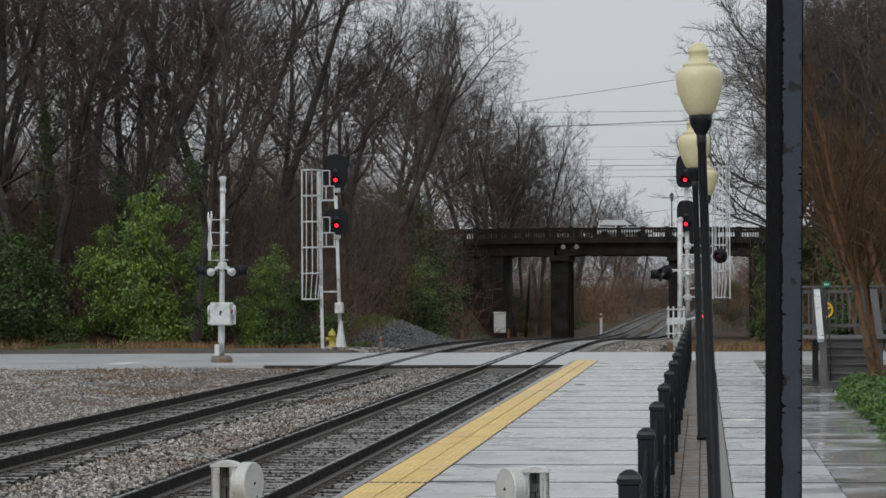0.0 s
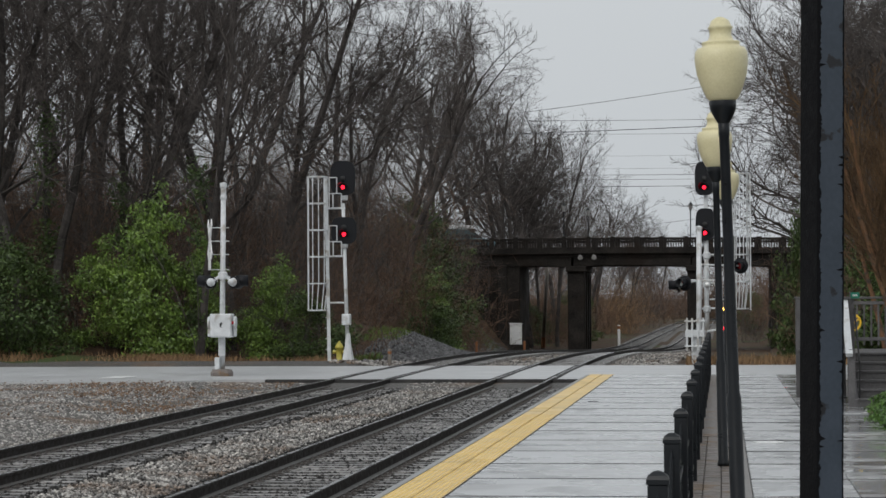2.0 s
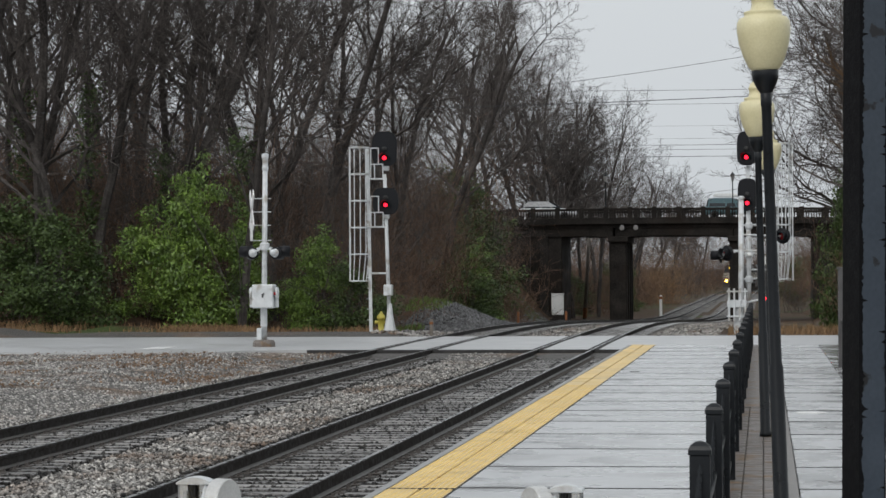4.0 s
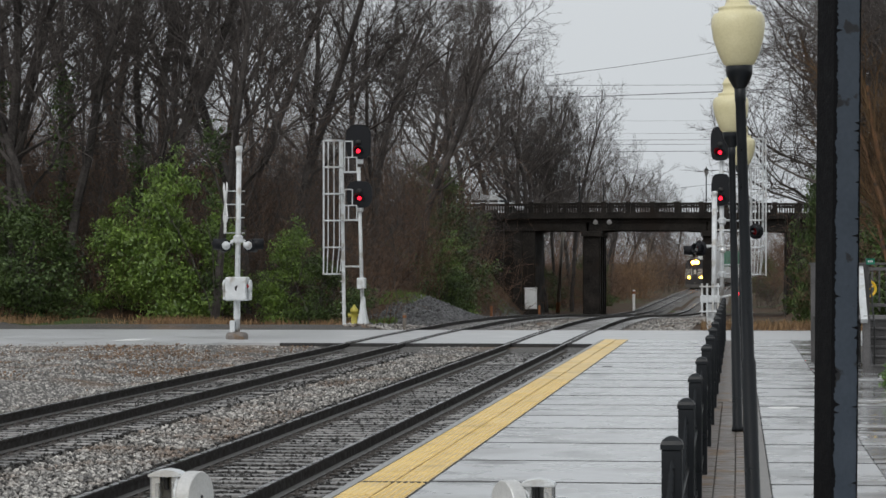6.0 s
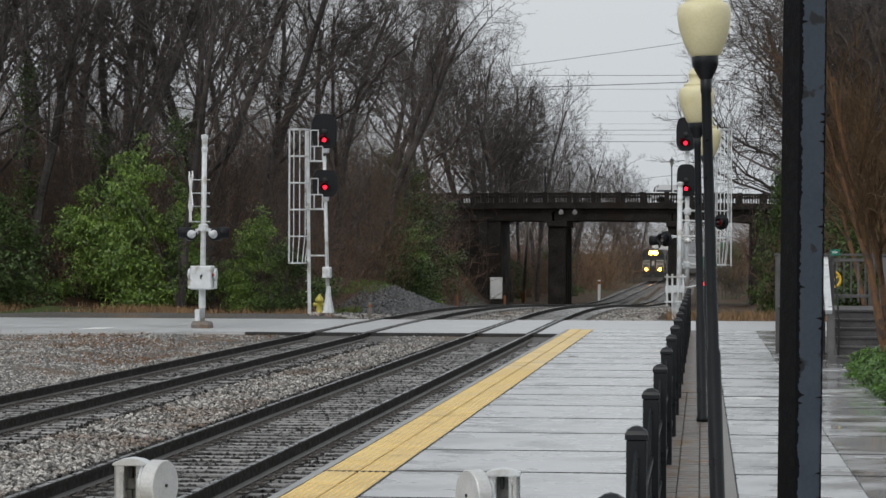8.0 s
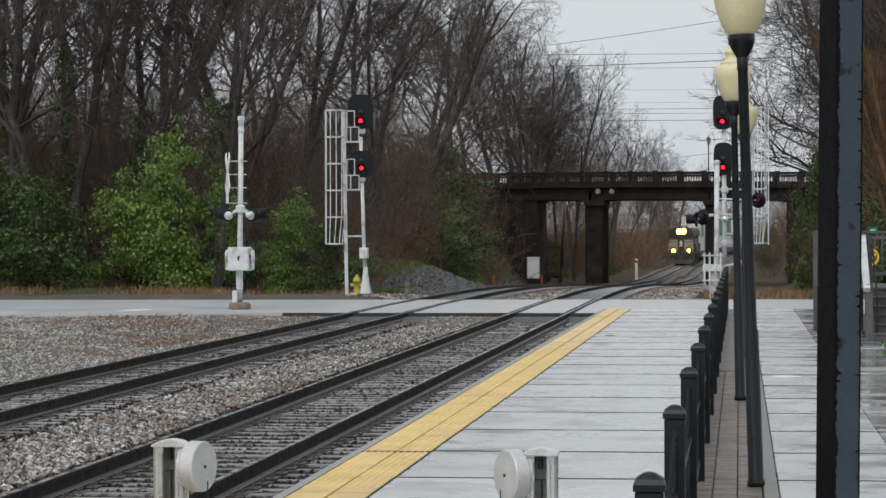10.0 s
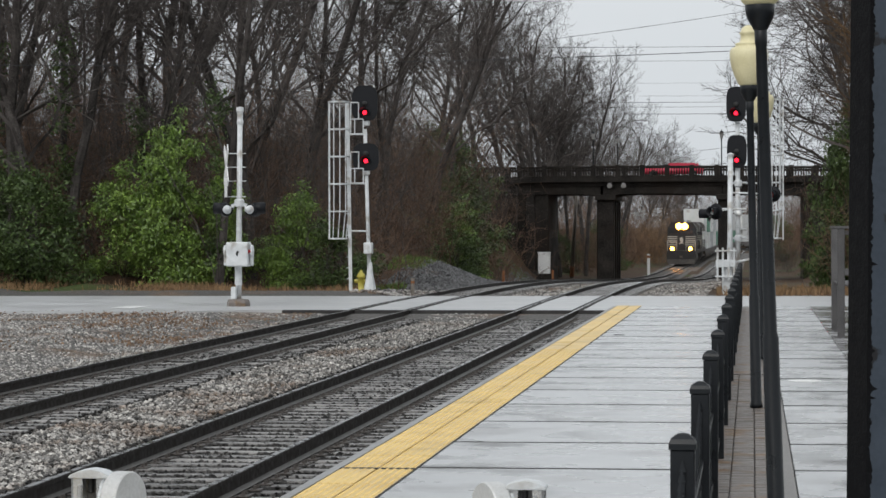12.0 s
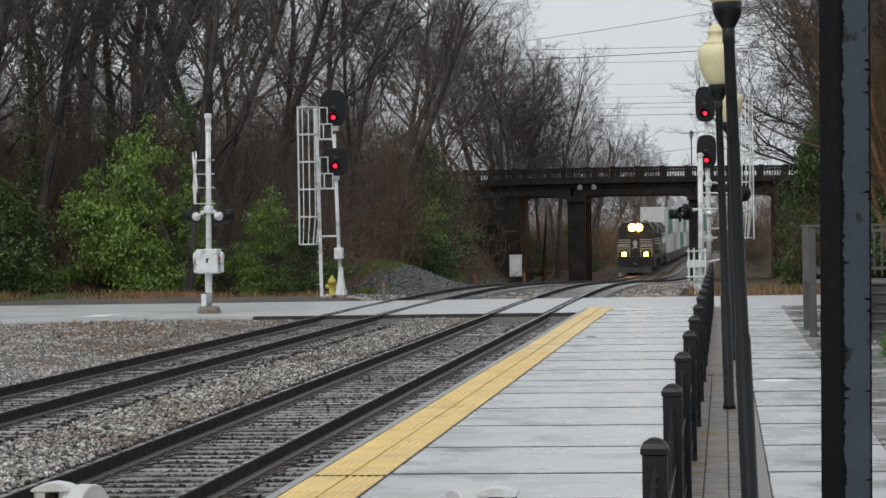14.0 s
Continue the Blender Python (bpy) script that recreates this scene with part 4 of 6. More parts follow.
for x, y, s in ((-17, 545, 1.3), (-12, 550, 1.4), (-7, 560, 1.3), (-3, 556, 1.2), (2, 575, 1.3), (-14.5, 480, 1.2), (8, 600, 1.4), (6.5, 330, 0.9), (9, 370, 1.0), (12, 410, 1.1), (-15.2, 262, 0.9), (-17.5, 250, 1.1), (-14.6, 290, 1.0), (-20.5, 280, 1.7), (-18.5, 290, 1.7), (-17, 300, 1.6), (-22, 300, 1.9), (-19.5, 330, 2.0), (-21, 350, 2.2), (-14, 400, 1.8), (-11, 520, 2.2), (-6, 540, 2.2), (-1, 545, 2.2), (4, 550, 2.2)):
    plant("sapling_stand", "close stand of thin leafless saplings far down the line", "saplings", (("stem_tangle", SAPLING[0]),), x, y, land_at(x, y), s, rng.uniform(0, 6.28), "undergrowth", "stuff")


def leaf_cloud(seed, lobes, count, size, mat, name="foliage", loose=1.9):
    """Leaves as bent diamonds scattered over uneven lobes (centre, radii)."""
    g = np.random.default_rng(seed)
    weight = np.array([r[0] * r[2] for _, r in lobes])
    pick = g.choice(len(lobes), count, p=weight / weight.sum())
    c = np.array([l[0] for l in lobes])[pick]
    r = np.array([l[1] for l in lobes])[pick]
    d = g.normal(0, 1, (count, 3))
    d /= np.linalg.norm(d, axis=1)[:, None]
    spray = g.integers(0, max(1, count // 26), count)
    lead = np.unique(spray, return_index=True)[1][np.unique(spray, return_inverse=True)[1]]
    at = c[lead] + d[lead] * r[lead] * (g.uniform(0, 1, (count, 1))[lead] ** 0.4) * g.uniform(0.75, 1.25, (count, 1))[lead]
    p = at + g.normal(0, 1, (count, 3)) * size[1] * [loose, loose, 0.55 * loose]
    d = 0.6 * d[lead] + 0.4 * d
    n = d + g.normal(0, 0.7, (count, 3)) + [0, 0, 0.5]
    n /= np.linalg.norm(n, axis=1)[:, None]
    u = np.cross(n, g.normal(0, 1, (count, 3)))
    u /= np.linalg.norm(u, axis=1)[:, None] + 1e-9
    v = np.cross(n, u)
    s = g.uniform(size[0], size[1], (count, 1))
    verts = np.stack([p - u * s, p + v * s * 0.42, p + u * s - n * s * 0.3, p - v * s * 0.42], 1).reshape(-1, 3)
    i = 4 * np.arange(count)[:, None]
    faces = np.concatenate([i + [0, 1, 3], i + [1, 2, 3]], 0)
    return arrays(name, verts, faces, mat)


def lobes_of(seed, w, h, n):
    g = random.Random(seed)
    out = []
    for k in range(n):
        z = h * (k + 0.6) / n
        ww = w * (1.0 - 0.80 * (z / h) ** 2.8) * g.uniform(0.7, 1.1)
        out.append(((g.uniform(-ww, ww) * 0.85, g.uniform(-ww, ww) * 0.6, z + g.uniform(-0.4, 0.4)), (ww * g.uniform(0.35, 0.6), ww * g.uniform(0.35, 0.6), h * g.uniform(0.09, 0.15))))
    return out


def stems_mesh(seed, w, h, n, mat):
    g = np.random.default_rng(seed)
    st = [((g.uniform(-w, w) * 0.25, g.uniform(-w, w) * 0.25, -0.2), (g.normal(0, 0.16), g.normal(0, 0.16), 1), h * g.uniform(0.7, 1.0), 0.03) for k in range(n)]
    a, b = grow(seed, st, [(6, 5, 0.35, 0.5, 0.6, 0.1), (3, 0, 0, 0, 0, 0.2)], 0.05)
    return tube_mesh("stem_tangle", a + b, mat)


BUSH = [(("foliage", leaf_cloud(71 + i, lobes_of(71 + i, 2.5, 5.6, 20), 15000, (0.05, 0.115), M["leaf"])), ("stem_tangle", stems_mesh(75 + i, 2.0, 5.0, 9, M["bark"]))) for i in range(2)]
BUSHD = [(("foliage", leaf_cloud(81 + i, lobes_of(81 + i, 2.6, 4.6, 16), 8000, (0.05, 0.12), M["leafdark"])), ("stem_tangle", stems_mesh(85 + i, 2.0, 3.8, 9, M["bark"]))) for i in range(2)]
for x, y, s, sz, i, lab in ((-21.0, 94.5, 0.80, 1.08, 0, "tall bright green broadleaf shrub at the wood's edge"), (-19.4, 95.5, 0.66, 0.78, 1, "tall bright green broadleaf shrub at the wood's edge"), (-22.9, 95, 0.7, 0.72, 1, "bright green broadleaf shrub at the wood's edge"),
                            (-16.6, 96, 0.60, 0.68, 0, "narrow green shrub behind the signal"), (-16.2, 147, 0.62, 0.70, 1, "green shrub on the cutting's bank"), (-17.0, 153, 0.7, 0.85, 0, "green shrub on the cutting's bank")):
    plant("shrub", lab, "shrub", BUSH[i], x, y, land_at(x, y) - 0.1, s, rng.uniform(0, 6), "green shrubs", sz=sz)
for x, y, s, sz in ((-25.4, 92, 1.0, 0.95), (-27.5, 94, 1.1, 1.0), (-30, 93, 1.1, 0.9), (-15.2, 94.5, 0.7, 0.6), (-15.2, 136, 0.7, 0.6), (-16.6, 148, 1.0, 0.95), (-17.4, 158, 1.2, 1.15), (-18.6, 170, 1.3, 1.3), (-21, 186, 1.3, 1.2), (-23.5, 192, 1.4, 1.2), (-18.6, 226, 0.9, 1.0), (-18, 242, 1.0, 0.9), (-13.6, 262, 0.9, 1.0), (-16, 276, 1.1, 1.1),
                    (3.1, 99, 0.55, 1.28), (3.4, 101, 0.62, 1.5), (4.4, 99, 0.8, 1.1), (5.2, 88, 0.9, 0.85), (7.0, 87, 1.0, 1.0), (9.0, 86, 1.1, 1.0), (8, 95, 1.2, 1.3), (11, 90, 1.2, 1.2), (4.6, 206, 0.7, 0.8), (3.8, 320, 1.2, 1.1)):
    plant("shrub", "dark evergreen shrub among bare stems", "shrub", BUSHD[rng.randrange(2)], x, y, land_at(x, y) - 0.1, s, rng.uniform(0, 6), "evergreen shrubs", sz=sz)
# ivy climbing the trunks
IVY = leaf_cloud(91, [((0.0, 0.0, 0.6 + 0.5 * k), (0.26 + 0.05 * (k % 3), 0.26, 0.45)) for k in range(14)], 1500, (0.05, 0.10), M["leafdark"], "foliage")
VINE = stems_mesh(97, 0.3, 6.0, 2, M["bark"])
for x, y, s in ((-18.9, 92.8, 1.0), (-25.6, 97, 1.25), (-28.5, 98, 1.2), (-23.0, 98.0, 0.9)):
    plant("ivy", "dark ivy climbing a tree trunk", "ivy", (("foliage", IVY), ("vine_stem", VINE)), x, y, land_at(x, y), s, rng.uniform(0, 6), "ivy")
    bare(x, y + 0.1, 17 * s, "t", 1, rng.uniform(0, 6))
for x, y, s in ((9.0, 97, 1.3), (10.5, 95, 1.5), (11.5, 99, 1.6), (12.5, 95, 1.6), (11.5, 107, 1.7)):
    plant("sapling_stand", "close dark stand of leafless saplings behind the deck", "saplings", (("stem_tangle", SAPLING[1]),), x, y, land_at(x, y), s, rng.uniform(0, 6.28), "undergrowth", "stuff")
# yellowish willow beyond the bridge
WILLOW = thicket_mesh(95, 2.4, 6.5, 80, M["straw"], 0.22)
for x, y, s in ((-12.6, 312, 1.0), (-13.9, 322, 1.0), (-11.6, 318, 0.8)):
    plant("willow", "yellowish leafless willow thicket beyond the bridge", "shrub", (("stem_tangle", WILLOW),), x, y, land_at(x, y), s, 0.4)


def grass_tuft(seed, places, height, mat, name, label):
    g = np.random.default_rng(seed)
    n = len(places)
    a = g.uniform(0, 6.28, n)
    h = g.uniform(height[0], height[1], n)
    side = np.stack([np.cos(a), np.sin(a), np.zeros(n)], 1) * 0.02
    tip = places + np.stack([g.normal(0, 0.35, n) * h, g.normal(0, 0.35, n) * h, h], 1)
    verts = np.stack([places - side, places + side, tip], 1).reshape(-1, 3)
    faces = np.arange(3 * n).reshape(-1, 3)
    tagged(new(name, arrays(name, verts, faces, mat)), label, "grass", kind="stuff")


g = np.random.default_rng(8)
n = 16000
x = g.uniform(-40, -13.4, n)
y = g.uniform(86.4, 93, n)
keep = g.uniform(0, 1, n) < np.clip((y - 86) / 4, 0.1, 1) * (0.55 + 0.45 * np.sin(0.9 * x + 0.4 * np.sin(2.1 * x)))
x, y = x[keep], y[keep]
grass_tuft(1, np.stack([x, y, land(x, y)], 1), (0.05, 0.30), M["straw"], "dry_grass", "dry straw-coloured grass along the road verge")
x, y = g.uniform(-16.8, -13.2, 14000), g.uniform(98, 128, 14000)
patch = ((x + 15.6) / 0.8) ** 2 + ((y - 121) / 5) ** 2 < 1 + 0.3 * np.sin(5 * x)
patch |= ((x + 14.3) / 0.6) ** 2 + ((y - 104) / 4) ** 2 < 1 + 0.3 * np.sin(6 * x)
grass_tuft(2, np.stack([x, y, land(x, y)], 1)[patch], (0.08, 0.3), M["grass"], "green_grass", "patches of fresh green grass on the bank")
x, y = g.uniform(-1.2, 9, 4000), g.uniform(84.6, 93, 4000)
grass_tuft(3, np.stack([x, y, land(x, y)], 1), (0.06, 0.35), M["straw"], "verge_grass", "dry brown grass beside the road")


# ---- crossing signals ----
def red_light(parent, x, y, z, r=0.10, mat="red", name="red_lamp", label="glowing red signal lens"):
    bm = B()
    lathe(bm, [(r, 0), (r, 0.02), (r * 0.7, 0.045), (0.005, 0.055)], 16, Matrix.Translation((x, y, z)) @ pose(0, 0, 0, 90, 0, 0))
    return part(name, bm, M[mat], parent, label, True)


def signal_head(t, x, y, z, w, h, lamp_z, turn=0.0, lean=0.0):
    m = Matrix.Translation((x, y, z)) @ pose(0, 0, 0, 0, lean, turn)
    bm = B()
    out = []
    for k in range(28):
        a = 2 * math.pi * k / 28
        c, s = math.cos(a), math.sin(a)
        out.append((w / 2 * math.copysign(abs(c) ** 0.6, c), h / 2 * math.copysign(abs(s) ** 0.6, s)))
    prism(bm, out, "y", -0.02, 0.02)
    box(bm, -w * 0.28, w * 0.28, 0.02, 0.26, -h * 0.42, h * 0.42, 0.02)
    bm.transform(m)
    head = part("signal_head", bm, M["signal"], t, "black oval signal backboard")
    hood = B()
    rows = []
    r = 0.135
    for k in range(13):
        a = math.radians(-30 + 240 * k / 12)
        c, s = math.cos(a), math.sin(a)
        ln = 0.16 + 0.22 * max(0.0, s)
        rows.append([hood.verts.new((c * r, -0.02, lamp_z + s * r)), hood.verts.new((c * r * 1.05, -0.02 - ln, lamp_z + s * r * 1.05)),
                     hood.verts.new((c * r * 1.13, -0.02 - ln, lamp_z + s * r * 1.13)), hood.verts.new((c * r * 1.10, -0.02, lamp_z + s * r * 1.10))])
    for p, q in zip(rows, rows[1:]):
        for i in range(4):
            hood.faces.new((p[i], p[(i + 1) % 4], q[(i + 1) % 4], q[i]))
    hood.transform(m)
    part("hood", hood, M["signal"], head)
    lens = B()
    lathe(lens, [(0.062, 0), (0.062, 0.02), (0.045, 0.045), (0.005, 0.055)], 16, Matrix.Translation((0, -0.025, lamp_z)) @ pose(0, 0, 0, 90, 0, 0))
    lens.transform(m)
    part("red_lamp", lens, M["red"], head, "glowing red signal lens", True)
    clear = B()
    lathe(clear, [(0.085, 0), (0.085, 0.02), (0.005, 0.03)], 14, Matrix.Translation((0, -0.025, lamp_z + (0.27 if h > 0.9 else 0.22))) @ pose(0, 0, 0, 90, 0, 0))
    clear.transform(m)
    part("unlit_lens", clear, M["darkslot"], head, "", True)
    return head


def cage(t, x, y, z0, z1, w, d):
    """A ladder's safety cage: upright bars and hoops."""
    for k in range(6):
        a = math.pi * (0.02 + 0.96 * k / 5)
        bm = B()
        px, py = x - w / 2 * math.cos(a), y - d * math.sin(a)
        flare = 0.10 * (0.5 - math.cos(a) / 2)
        rod(bm, (px - flare, py, z0), (px, py, z0 + 0.9), 0.016, n=5)
        rod(bm, (px, py, z0 + 0.9), (px, py, z1), 0.016, n=5)
        part("cage_bar", bm, M["white"], t)
    n = 6
    for k in range(n):
        z = z0 + (z1 - z0) * k / (n - 1)
        bm = B()
        pts = [(x - w / 2 * math.cos(math.pi * i / 10), y - d * math.sin(math.pi * i / 10), z) for i in range(11)]
        rings = []
        for i, (px, py, pz) in enumerate(pts):
            a = math.pi * i / 10
            ux, uy = -math.cos(a), -math.sin(a)
            rings.append([bm.verts.new((px + e * ux, py + e * uy, pz + f)) for e, f in ((-0.022, -0.022), (0.022, -0.022), (0.022, 0.022), (-0.022, 0.022))])
        for p, q in zip(rings, rings[1:] + rings[:1]):
            for i in range(4):
                bm.faces.new((p[i], p[(i + 1) % 4], q[(i + 1) % 4], q[i]))
        part("cage_hoop", bm, M["white"], t)


def stand_back(t, k):
    """Set a group farther off and larger by k, about the standpoint."""
    t.matrix_basis = Matrix.Translation((0, 0, 1.98)) @ Matrix.Scale(k, 4) @ Matrix.Translation((0, 0, -1.98)) @ t.matrix_basis


def make_left_signal():
    t = thing("railway_signal", "white railway signal mast with two black heads showing red", "railway signal", group="railway signals")
    X, Y = -11.62, 80.3
    bm = B()
    rod(bm, (X + 0.02, Y, -0.05), (X - 0.12, Y, 4.95), 0.062, 0.055, 12)
    part("mast", bm, M["white"], t, "slightly leaning white tubular mast", True)
    bm = B()
    lathe(bm, [(0.22, -0.1), (0.21, 0.0), (0.10, 0.55), (0.07, 0.9)], 8, Matrix.Translation((X + 0.02, Y, 0)))
    part("base", bm, M["white"], t)
    bm = B()
    box(bm, X - 0.15, X + 0.11, Y - 0.18, Y + 0.12, 1.15, 1.5, 0.02)
    part("junction_box", bm, M["white"], t)
    bm = B()
    box(bm, X - 0.62, X - 0.52, Y - 0.04, Y + 0.04, -0.05, 5.75)
    bm.transform(Matrix.Translation((X - 0.57, Y, 0)) @ pose(0, 0, 0, 0, -0.9, 0) @ Matrix.Translation((-(X - 0.57), -Y, 0)))
    part("ladder_post", bm, M["white"], t)
    for k in range(16):
        bm = B()
        rod(bm, (X - 0.66, Y - 0.2, 0.4 + 0.33 * k), (X - 0.66, Y + 0.2, 0.4 + 0.33 * k), 0.012, n=5)
        part("rung", bm, M["white"], t)
    for zz in (1.85, 3.3, 4.8):
        bm = B()
        rod(bm, (X - 0.60, Y, zz), (X - 0.05, Y, zz), 0.03, n=6)
        part("bracket", bm, M["white"], t)
    for zz in (3.3, 4.8):
        bm = B()
        for a, b in (((-0.52, 0), (-0.52, 0.95)), ((-0.52, 0.95), (-0.28, 0.95)), ((-0.28, 0.95), (-0.28, 0.45)), ((-0.52, 0.45), (-0.14, 0.45)), ((-0.14, 0.45), (-0.14, 0)), ((-0.4, 0), (-0.4, 0.45))):
            rod(bm, (X + a[0], Y - 0.25, zz + a[1]), (X + b[0], Y - 0.25, zz + b[1]), 0.018, n=5)
        part("guard_rail", bm, M["white"], t)
    cage(t, X - 0.92, Y, 1.62, 5.78, 0.62, 0.45)
    signal_head(t, X - 0.10, Y - 0.16, 5.73, 0.79, 1.08, -0.28)
    signal_head(t, X - 0.07, Y - 0.16, 4.10, 0.80, 0.84, -0.12)
    for zz in (5.05, 3.55):
        bm = B()
        box(bm, X - 0.16, X + 0.02, Y - 0.14, Y + 0.10, zz, zz + 0.20, 0.03)
        part("clamp", bm, M["white"], t)
    stand_back(t, 1.10)


make_left_signal()


def flasher(t, x, y, z, way, arm_from, plate=0.24):
    """A crossing lamp with a black visor, on an arm."""
    bm = B()
    rod(bm, arm_from, (x, y, z), 0.028, n=6)
    part("lamp_arm", bm, M["white"], t)
    m = Matrix.Translation((x, y, z)) @ Vector(way).to_track_quat("Z", "Y").to_matrix().to_4x4()
    bm = B()
    lathe(bm, [(0.03, -0.22), (0.08, -0.15), (0.11, -0.03), (0.12, 0.0)], 14, m)
    body = part("lamp_housing", bm, M["white"] if way[1] > -0.5 else M["signal"], t, "", True)
    bm = B()
    lathe(bm, [(0.145, -0.005), (0.15, 0.30), (0.135, 0.30), (0.13, 0.02)], 14, m)
    part("visor", bm, M["signal"], body, "black lamp visor", True)
    bm = B()
    lathe(bm, [(plate, -0.015), (plate + 0.01, 0.0), (0.14, 0.004)], 20, m)
    part("backplate", bm, M["signal"], body, "", True)
    bm = B()
    lathe(bm, [(0.125, 0.004), (0.11, 0.03), (0.01, 0.045)], 14, m)
    part("lens", bm, M["reddull"], body, "unlit red lens", True)


def make_crossing_mast():
    X, Y = -13.03, 67.1
    t = thing("crossing_signal", "white crossing mast with lamps, crossbuck and gate box", "crossing signal", group="crossing signals")
    bm = B()
    lathe(bm, [(0.30, -0.10), (0.30, 0.06), (0.26, 0.14), (0.10, 0.16)], 8, Matrix.Translation((X, Y, 0)))
    part("footing", bm, M["paver"], t, "brown stained concrete footing")
    bm = B()
    rod(bm, (X, Y, 0.1), (X + 0.055, Y, 4.95), 0.075, 0.066, 12)
    part("mast", bm, M["white"], t, "white painted tubular mast", True)
    bm = B()
    lathe(bm, [(0.085, 4.60), (0.09, 4.66), (0.07, 4.72), (0.075, 4.9), (0.095, 4.92), (0.095, 5.02), (0.02, 5.04)], 12, Matrix.Translation((X + 0.055, Y, 0)))
    part("cap", bm, M["white"], t)
    bm = B()
    box(bm, X - 0.24, X + 0.32, Y - 0.42, Y + 0.12, 0.98, 1.60, 0.03)
    bx = part("gate_box", bm, M["white"], t, "white gate mechanism box")
    bm = B()
    prism(bm, [(X + 0.02, 1.34), (X + 0.07, 1.38), (X + 0.10, 1.36), (X + 0.06, 1.27), (X + 0.09, 1.24), (X + 0.03, 1.25)], "y", Y - 0.425, Y - 0.421)
    part("stencil_mark", bm, M["darkslot"], bx)
    for s in (-1, 1):
        bm = B()
        x = X + 0.04 + s * 0.34
        lathe(bm, [(0.16, -0.03), (0.17, 0.0), (0.16, 0.03), (0.05, 0.05)], 12, Matrix.Translation((x, Y - 0.15, 1.36)) @ pose(0, 0, 0, 0, 90, 0))
        box(bm, x - 0.04, x + 0.04, Y - 0.2, Y - 0.1, 1.0, 1.5, 0.015)
        part("counterweight", bm, M["white"], bx, "round crank arm of the gate")
    bm = B()
    lathe(bm, [(0.045, 0), (0.05, 0.02), (0.01, 0.04)], 10, Matrix.Translation((X + 0.33, Y - 0.3, 1.36)) @ pose(0, 0, 0, 90, 0, 0))
    part("red_reflector", bm, M["reddull"], bx)
    bm = B()
    box(bm, X - 0.16, X - 0.03, Y - 0.20, Y, 0.14, 0.46, 0.02)
    part("cable_box", bm, M["white"], t)
    bm = B()
    rod(bm, (X + 0.0, Y, 0.5), (X, Y, 0.98), 0.09, n=10)
    part("conduit", bm, M["white"], t)
    bm = B()
    lathe(bm, [(0.12, 2.50), (0.13, 2.54), (0.13, 2.66), (0.09, 2.70)], 10, Matrix.Translation((X + 0.03, Y, 0)))
    part("lamp_collar", bm, M["white"], t)
    for s in (-1, 1):
        flasher(t, X + 0.03 + s * 0.36, Y + 0.05, 2.46, (s * 0.985, 0.17, 0), (X + 0.03, Y, 2.62), 0.155)
        flasher(t, X + 0.03 + s * 0.30, Y - 0.1, 2.42, (s * 0.35, 0.92, -0.1), (X + 0.03, Y, 2.60), 0.15)
    # the crossbuck, seen nearly edge on
    for a in (-48, 48):
        bm = B()
        box(bm, -0.61, 0.61, -0.012, 0.012, -0.115, 0.115, 0.003)
        bm.transform(Matrix.Translation((X - 0.31, Y, 3.55)) @ pose(0, 0, 0, 0, 0, 108) @ pose(0, 0, 0, 0, a, 0))
        part("crossbuck_blade", bm, M["whitepaint"], t, "white crossbuck board seen edge-on")
    bm = B()
    box(bm, -0.23, 0.23, -0.01, 0.01, -0.24, 0.24, 0.003)
    bm.transform(Matrix.Translation((X - 0.32, Y, 2.98)) @ pose(0, 0, 0, 0, 0, 108))
    part("track_count_sign", bm, M["whitepaint"], t)
    for z in (2.75, 3.15, 3.5, 3.85):
        bm = B()
        rod(bm, (X - 0.32, Y, z), (X + 0.2, Y, z), 0.014, n=5)
        part("sign_bracket", bm, M["white"], t)
    stand_back(t, 1.09)


make_crossing_mast()


